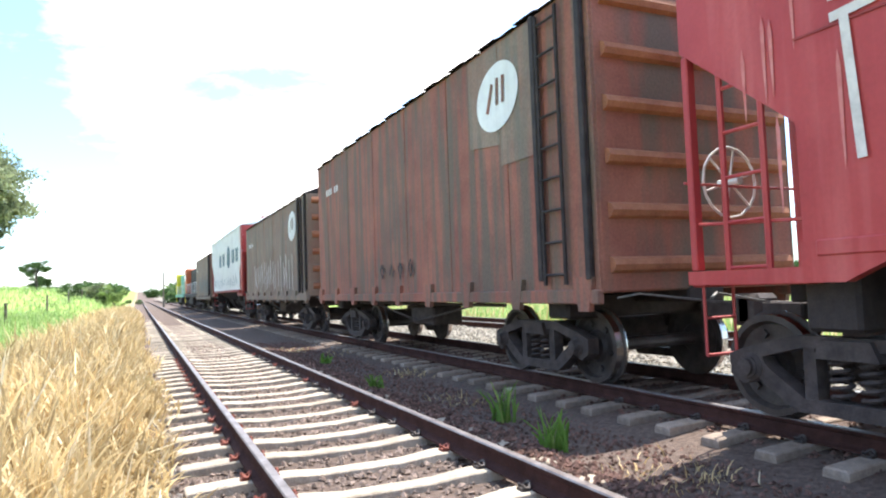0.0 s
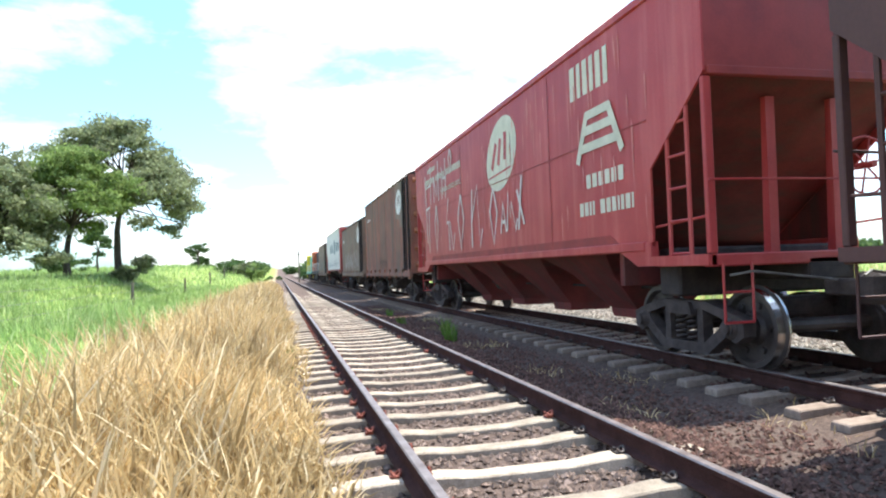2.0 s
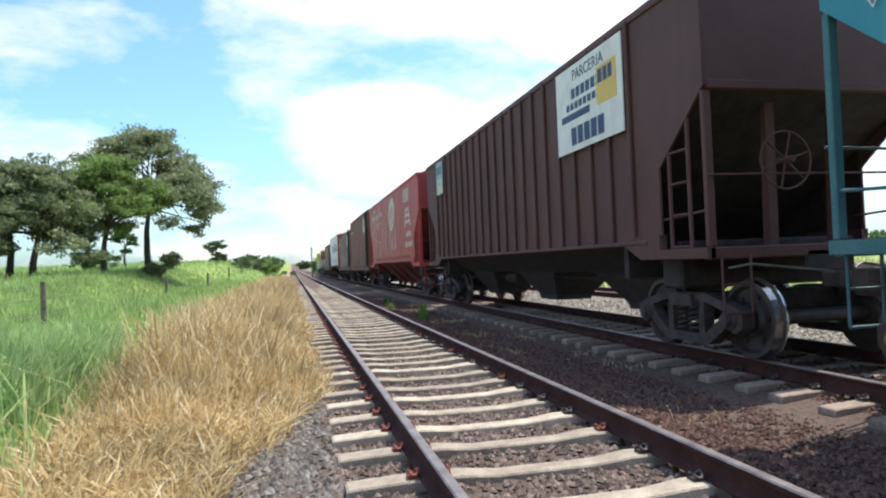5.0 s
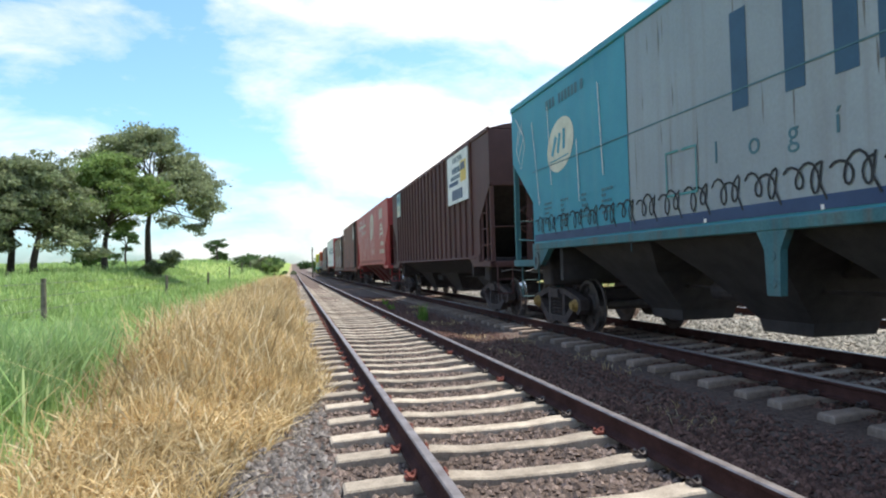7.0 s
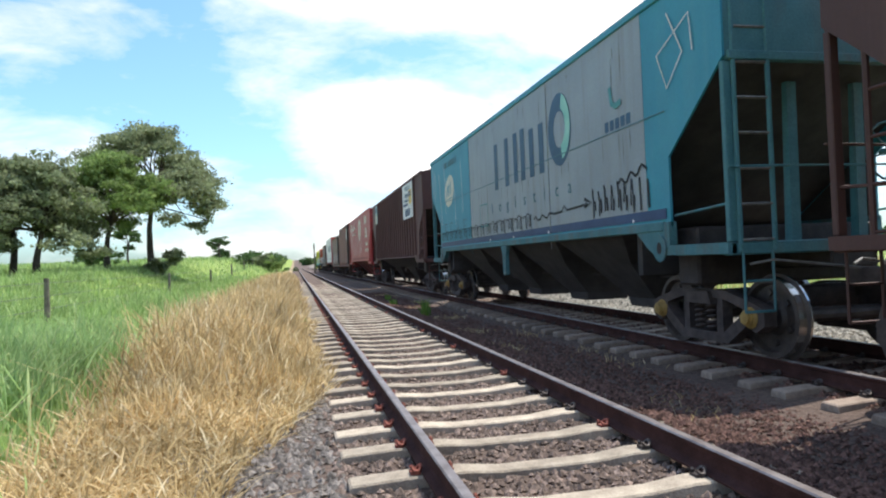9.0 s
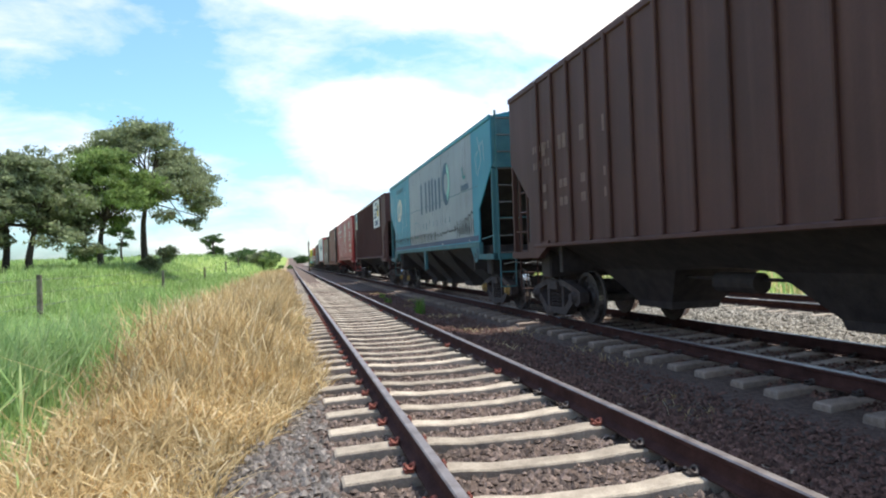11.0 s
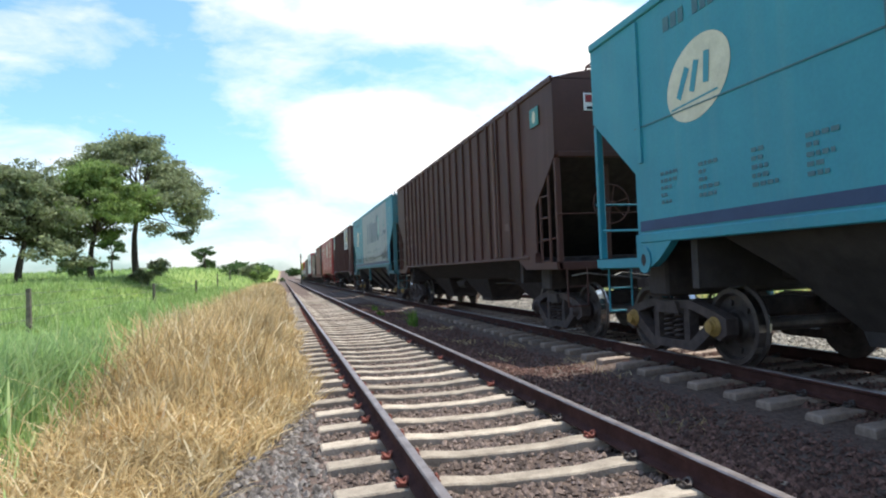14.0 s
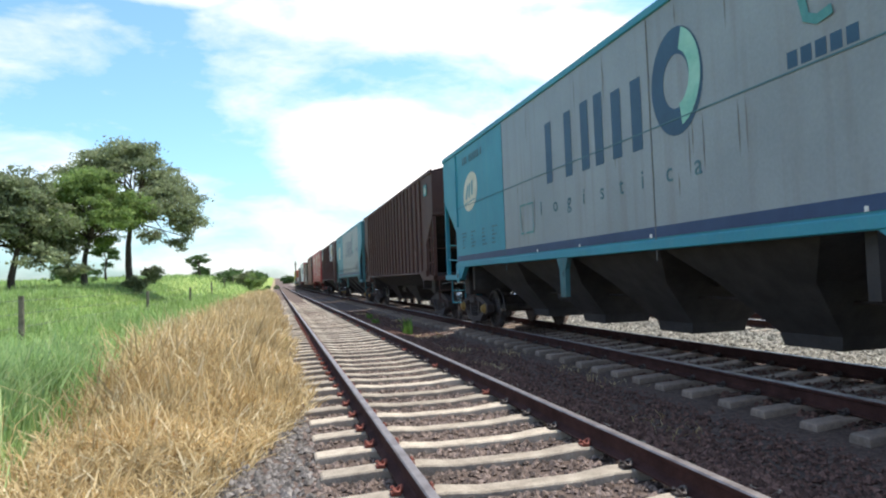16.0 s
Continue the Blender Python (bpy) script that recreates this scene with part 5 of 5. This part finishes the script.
def word(text, size, material, y, z, parent, off):
    """Readable lettering on the near side, starting at y and running back, a mesh for each letter."""
    def glyphs(body):
        c = bpy.data.curves.new("lettering", "FONT")
        c.body, c.size, c.extrude = body, size, 0.0015
        tmp = bpy.data.objects.new("lettering", c)
        me = bpy.data.meshes.new_from_object(tmp)
        bpy.data.objects.remove(tmp)
        return me, max((p.co.x for p in me.vertices), default=0)

    for k, letter in enumerate(text):
        if letter == " ":
            continue
        me, right = glyphs(letter)
        start = glyphs(text[:k + 1])[1] - right
        me.transform(Matrix(((0, 0, -1, -(SIDE + off)), (-1, 0, 0, y - start), (0, 1, 0, z), (0, 0, 0, 1))))
        me.materials.clear()
        me.materials.append(M[material])
        link_mesh("letter", me, parent)


def red_hopper(lead):
    # pockets and inner ends: grime plus painted-in shade in one dark red
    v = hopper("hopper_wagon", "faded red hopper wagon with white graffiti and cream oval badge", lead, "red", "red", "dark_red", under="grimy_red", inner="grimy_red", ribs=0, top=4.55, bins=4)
    L = 15.3
    oval_badge(v, -8.6, 3.55, 0.95, "red")
    low, high = 1.72, 3.08

    def lozenge(y, w, z0, z1):
        return [(y, z1), (y + w, (z0 + z1) / 2 + 0.12), (y + 0.02, z0), (y - w, (z0 + z1) / 2 + 0.05), (y - 0.03, z1 - 0.03)]

    marks = [[(-1.45, high - 0.03), (-2.05, high + 0.02)], [(-1.55, high), (-1.62, low + 0.3)], [(-1.9, high), (-1.86, low)],
             lozenge(-2.82, 0.2, low, high), lozenge(-5.45, 0.27, low, high), lozenge(-8.05, 0.25, low, 2.92),
             [(-4.22, high + 0.04), (-4.0, 2.45), (-4.2, 2.5), (-4.3, low)], [(-4.32, 2.52), (-4.62, low), (-4.85, 2.15)],
             [(-6.5, high), (-6.4, 2.3), (-6.42, low)], [(-6.42, 2.35), (-6.9, high + 0.04), (-7.05, low), (-7.25, 2.1)],
             [(-8.5, 1.92), (-8.68, 2.55), (-8.84, 1.93)], [(-8.58, 2.15), (-8.8, 2.14)],
             [(-8.9, 1.95), (-9.0, 2.72), (-9.12, 2.2), (-9.2, 2.5), (-9.4, 1.94), (-9.5, 2.15)],
             [(-9.78, 2.95), (-9.56, 1.93)], [(-9.52, 2.7), (-9.86, 2.02)]]
    for y, tall in ((-1.5, 0.95), (-2.2, 1.15), (-2.62, 0.75), (-3.18, 1.15), (-3.62, 0.9), (-4.0, 1.1)):
        marks.append([(y + 0.03, 3.17 + tall), (y - 0.02, 3.2 + tall * 0.5), (y + 0.02, 3.17)])
    marks += [[(-1.5, 3.7), (-2.2, 3.74)], [(-2.62, 3.92), (-2.9, 3.3), (-3.18, 3.95)], [(-3.62, 3.75), (-4.0, 3.72)], lozenge(-4.55, 0.16, 3.75, 4.4)]
    scrawl(v, "graffiti", "chalk", marks, 0.07, 0.02)
    g = random.Random(5)
    for k in range(90):
        y, z, long = g.uniform(-14.2, -0.35), g.uniform(2.0, 4.4), g.uniform(0.25, 0.8)
        side_paint(v, "paint_run", "washed_red", [(y, z), (y - 0.022, z - 0.12), (y - 0.014, z - long), (y - 0.004, z - long - 0.1), (y + 0.01, z - long * 0.7), (y + 0.016, z - 0.1)], 0.006 + 0.0005 * (k % 6))
    bars(v, "lettering_bar", "cream", -1.35, 3.78, [0.13] * 7 + [-0.12] + [0.13] * 6 + [-0.1] + [0.12] * 9, 0.17, 0.05)
    word("A gente nunca para.", 0.27, "cream", -3.35, 3.36, v, 0.016)
    bars(v, "lettering_bar", "cream", -1.75, 4.12, [0.09] * 8, 0.13, 0.04)
    bars(v, "lettering_bar", "cream", -12.0, 3.75, [0.17, 0.12, 0.15, 0.12, 0.15, 0.13], 0.52, 0.075)
    brake_wheel(v, -0.85, 0.12, 2.15, 0.34, "chalk")
    bm = bmesh.new()
    strokes(bm, [[(-12.2, 2.75), (-12.55, 3.45)], [(-13.55, 2.75), (-13.2, 3.45)], [(-12.3, 2.95), (-13.45, 2.95)], [(-12.42, 3.2), (-13.35, 3.2)], [(-12.5, 3.42), (-13.25, 3.42)]], 0.13, 0.016)
    part("emblem", bm, "cream", v)
    bars(v, "lettering_bar", "cream", -12.45, 2.35, [0.14] * 6, 0.2, 0.05)
    bars(v, "lettering_bar", "cream", -12.2, 1.95, [0.12, 0.12, 0.06, 0.06, -0.1, 0.14, 0.12, 0.12, 0.05, 0.08, 0.12, 0.05], 0.2, 0.04)
    bm = bmesh.new()
    prism(bm, [(-1.7, 1.36), (-2.2, 1.62), (-L + 2.2, 1.62), (-L + 1.7, 1.36)], -SIDE - 0.012, -SIDE)
    part("lower_panel", bm, "dark_red", v)
    seams(v, L, (3.0,), (-5.5, -11.1), 4.55, "dark_red")
    return v


def boxcar(lead, length, top, paint, label, badge, graffiti):
    v = vehicle("boxcar", label, "wagon", lead)
    L, low = length, 1.12
    bm = bmesh.new()
    box(bm, -SIDE + 0.04, SIDE - 0.04, -L, 0, low, top, 0.02)
    part("body", bm, paint, v)
    n = int(L / 0.9)
    for s in (-1, 1):
        for k in range(n):
            y0, y1 = -L * k / n, -L * (k + 1) / n
            bm = bmesh.new()
            z1 = top - 0.02
            box(bm, *sorted((s * (SIDE - 0.045), s * (SIDE - 0.008 - 0.006 * (k % 2)))), y1 + 0.006, y0 - 0.006, low + 0.02, z1, 0.006)
            part("side_panel", bm, paint, v)
        bm = bmesh.new()
        box(bm, *sorted((s * (SIDE - 0.05), s * (SIDE + 0.045))), -L, 0, low - 0.12, low + 0.04, 0.012)
        part("side_sill", bm, paint, v)
        for k in range(9):
            y = -0.25 - (L - 0.5) * k / 8
            bm = bmesh.new()
            prism(bm, [(y - 0.18, low + 0.18), (y + 0.18, low + 0.18), (y + 0.09, low - 0.2), (y - 0.09, low - 0.2)], *sorted((s * (SIDE - 0.02), s * (SIDE + 0.05))))
            part("gusset", bm, paint, v)
        for y in (-L + 1.06, -L + 0.12):
            bm = bmesh.new()
            box(bm, *sorted((s * SIDE, s * (SIDE + 0.07))), y - 0.045, y + 0.045, low + 0.15, top - 0.05, 0.01)
            part("post", bm, "dark_steel", v)
    m = 8
    for k in range(24):
        y0, y1 = -L * k / 24, -L * (k + 1) / 24
        up = 0.03 if k % 2 else 0.0
        prof = [(-SIDE - 0.05 + 2 * (SIDE + 0.05) * i / m, top - 0.02 + up + 0.34 * (1 - (2 * i / m - 1) ** 2)) for i in range(m + 1)]
        bm = bmesh.new()
        a = [bm.verts.new((x, y1, z)) for x, z in prof]
        b = [bm.verts.new((x, y0, z)) for x, z in prof]
        for i in range(m):
            bm.faces.new((a[i], a[i + 1], b[i + 1], b[i]))
        bm.faces.new(a)
        bm.faces.new(b[::-1])
        part("roof_panel", bm, "dark_steel", v)
    for y, s in ((0, 1), (-L, -1)):
        for k in range(6):
            z = low + 0.3 + k * (top - low - 0.5) / 5
            bm = bmesh.new()
            tube(bm, (-SIDE + 0.15, y, z), (SIDE - 0.15, y, z), 0.09, 0.09, 8)
            part("end_rib", bm, "rib_rust", v)
    ladder(v, -SIDE - 0.05, -L + 0.55, low + 0.1, top - 0.1, 0.42, "dark_steel", False)
    underframe(v, L, sill=1.0)
    bm = bmesh.new()
    pipe(bm, [(-1.2, -3.2, 1.0), (-1.15, -L / 2, 0.62), (-1.2, -L + 3.2, 1.0)], 0.022, 6)
    pipe(bm, [(-1.2, -2.6, 0.95), (-1.2, -L + 2.6, 0.95)], 0.03, 6)
    box(bm, -1.1, -0.5, -L / 2 - 0.6, -L / 2 + 0.5, 0.55, 0.9, 0.03)
    part("brake_rigging", bm, "bogie", v)
    for y in (-1.9, -L + 1.9):
        bogie(v, y)
    if badge:
        for k, (drop, shade) in enumerate(((1.75, "grey_box"), (1.45, "grey_box"))):
            side_paint(v, "paint_patch", shade, [(-L + 1.12 + 0.9 * k, top - 0.06), (-L + 2.0 + 0.9 * k, top - 0.06), (-L + 2.0 + 0.9 * k, top - drop + 0.1 * k), (-L + 1.12 + 0.9 * k, top - drop)], 0.002)
        bm = bmesh.new()
        ellipse(bm, -L + 2.05, top - 0.78, 0.58, 0.46, 0.014, tilt=-0.2)
        part("badge", bm, "white", v)
        bm = bmesh.new()
        y, z = -L + 2.05, top - 0.78
        strokes(bm, [[(y + 0.26, z - 0.18), (y + 0.1, z + 0.2)], [(y - 0.04, z + 0.25), (y - 0.02, z - 0.12)], [(y - 0.2, z + 0.25), (y - 0.18, z - 0.12)]], 0.08, 0.02)
        part("badge_stroke", bm, paint, v)
    bars(v, "stencil", "chalk", -0.9, top - 0.9, [0.14, 0.14, 0.14, -0.1, 0.14, 0.14], 0.16, 0.06)
    if graffiti:
        g, y0, y1, z0, z1, m2, w = graffiti
        scrawl(v, "graffiti", m2, squiggle(random.Random(g), y0, y1, z0, z1, max(3, int((y0 - y1) / 0.45))), w, 0.02)
    return v


def white_hopper(lead):
    v = hopper("hopper_wagon", "white-sided hopper wagon with bright red ends and dark lettering", lead, "white", "dark_red", "red", under="dark_steel", top=4.6, length=14.2, bins=3)
    for y, w in ((-4.5, 1.0), (-6.2, 0.9), (-8.2, 1.3), (-10.4, 1.0), (-11.9, 0.9)):
        bars(v, "lettering_bar", "faint", y, 2.9, [w * 0.3, w * 0.25, w * 0.3], 0.7, 0.07)
    scrawl(v, "graffiti", "faint", squiggle(random.Random(31), -2.0, -12.8, 1.7, 2.2, 14), 0.07, 0.018)
    bm = bmesh.new()
    ellipse(bm, -9.0, 3.3, 0.7, 0.6, 0.016, inner=0.55)
    part("badge", bm, "faint", v)
    bm = bmesh.new()
    box(bm, -SIDE - 0.03, -SIDE + 0.02, -14.22, -13.8, 1.45, 4.55)
    part("end_band", bm, "red", v)
    return v


def locomotive(lead, lower, upper, cab, label):
    v = vehicle("locomotive", label, "locomotive", lead)
    L = 17.4
    bm = bmesh.new()
    box(bm, -1.45, 1.45, -L, 0, 1.15, 1.5, 0.03)
    part("frame", bm, lower, v)
    bm = bmesh.new()
    box(bm, -0.95, 0.95, -L + 0.6, -4.2, 1.5, 3.95, 0.08)
    part("hood", bm, upper, v)
    bm = bmesh.new()
    box(bm, -0.95, 0.95, -1.9, -0.5, 1.5, 2.75, 0.12)
    part("nose", bm, cab, v)
    c = bmesh.new()
    box(c, -1.45, 1.45, -4.2, -1.9, 1.5, 4.15, 0.12)
    cabin = part("cab", c, cab, v)
    for y0, y1 in ((-3.0, -2.2), (-4.0, -3.2)):
        bm = bmesh.new()
        box(bm, -1.48, -1.44, y0, y1, 2.85, 3.6, 0.01)
        part("window", bm, "glass", cabin)
    for x0, x1 in ((-1.25, -0.3), (0.3, 1.25)):
        bm = bmesh.new()
        box(bm, x0, x1, -1.92, -1.87, 2.9, 3.65, 0.01)
        part("window", bm, "glass", cabin)
    for k in range(8):
        bm = bmesh.new()
        box(bm, -0.99, -0.94, -6.2 - k * 1.2, -5.3 - k * 1.2, 1.9, 3.5, 0.02)
        part("hood_door", bm, upper, v)
    for k in range(2):
        bm = bmesh.new()
        tube(bm, (0, -12.2 - k * 2.2, 3.95), (0, -12.2 - k * 2.2, 4.15), 0.6, 0.55, 16)
        part("fan", bm, "dark_steel", v)
    bm = bmesh.new()
    box(bm, -0.25, 0.25, -7.6, -6.9, 3.95, 4.3, 0.03)
    part("exhaust", bm, "dark_steel", v)
    bm = bmesh.new()
    box(bm, -1.3, 1.3, -11.2, -6.4, 0.45, 1.15, 0.1)
    part("fuel_tank", bm, "dark_steel", v)
    for s in (-1, 1):
        bm = bmesh.new()
        pipe(bm, [(s * 1.42, -4.4, 2.45), (s * 1.42, -L + 0.2, 2.45)], 0.022, 6)
        for k in range(8):
            tube(bm, (s * 1.42, -4.6 - k * 1.75, 1.5), (s * 1.42, -4.6 - k * 1.75, 2.45), 0.02, 0.02, 6)
        part("handrail", bm, "white", v)
        bm = bmesh.new()
        pipe(bm, [(s * 1.3, -0.1, 1.5), (s * 1.3, -0.1, 2.4), (s * 1.3, -1.8, 2.4)], 0.022, 6)
        pipe(bm, [(s * 1.3, -0.05, 0.5), (s * 1.3, -0.05, 1.2)], 0.03, 6)
        part("handrail", bm, "yellow", v)
    underframe(v, L, sill=1.05)
    for y in (-2.9, -L + 2.9):
        bogie(v, y, False, (-0.9, 0.9))
        bogie(v, y - 1.9 if y < -5 else y - 1.9, False, (0.0,))
    return v


red_hopper(34.0)
ribbed_hopper(17.0, True)
blue_hopper(0.0, True)
ribbed_hopper(-16.65, False)
blue_hopper(-33.4, False)
boxcar(47.4, 12.1, 4.6, "rust_box", "tall rusty brown boxcar with a white oval badge", True, (3, -5.2, -7.2, 1.45, 1.75, "black", 0.06))
boxcar(60.9, 12.1, 4.15, "grey_box", "grey-brown weathered boxcar with pale graffiti", True, (6, -2.5, -10.5, 1.4, 2.4, "chalk", 0.07))
white_hopper(76.5)
boxcar(90.2, 12.3, 4.1, "grey_box", "weathered grey boxcar behind the locomotives", False, (8, -3.0, -11.0, 1.4, 2.6, "faint", 0.08))
locomotive(109.0, "dark_steel", "dark_steel", "orange", "dark locomotive with orange cab panels, second in line")
locomotive(127.6, "loco_green", "loco_green", "yellow", "yellow and green diesel locomotive heading the train")

# ---- moving things ----
# where the leading end of the first turquoise wagon is along the track
RUN = [(0.0, -16.6), (1.5, -10.1), (3.5, -1.6), (4.5, 2.7), (7.0, 13.1), (9.0, 21.5), (11.5, 31.7), (13.0, 38.05), (14.5, 44.4), (16.0, 50.9)]


def motions():
    for v, lead in rolling:
        walk(v, [(t, pose(TRACK_B, y + lead, 0)) for t, y in RUN])
    times = [k * 2 / 15 for k in range(121)]
    gone = np.interp(times, [t for t, _ in RUN], [y for _, y in RUN])
    for w, dy in wheelsets:
        walk(w, [(t, pose(0, dy, WHEEL_R, -math.degrees(g / WHEEL_R))) for t, g in zip(times, gone)])


motions()
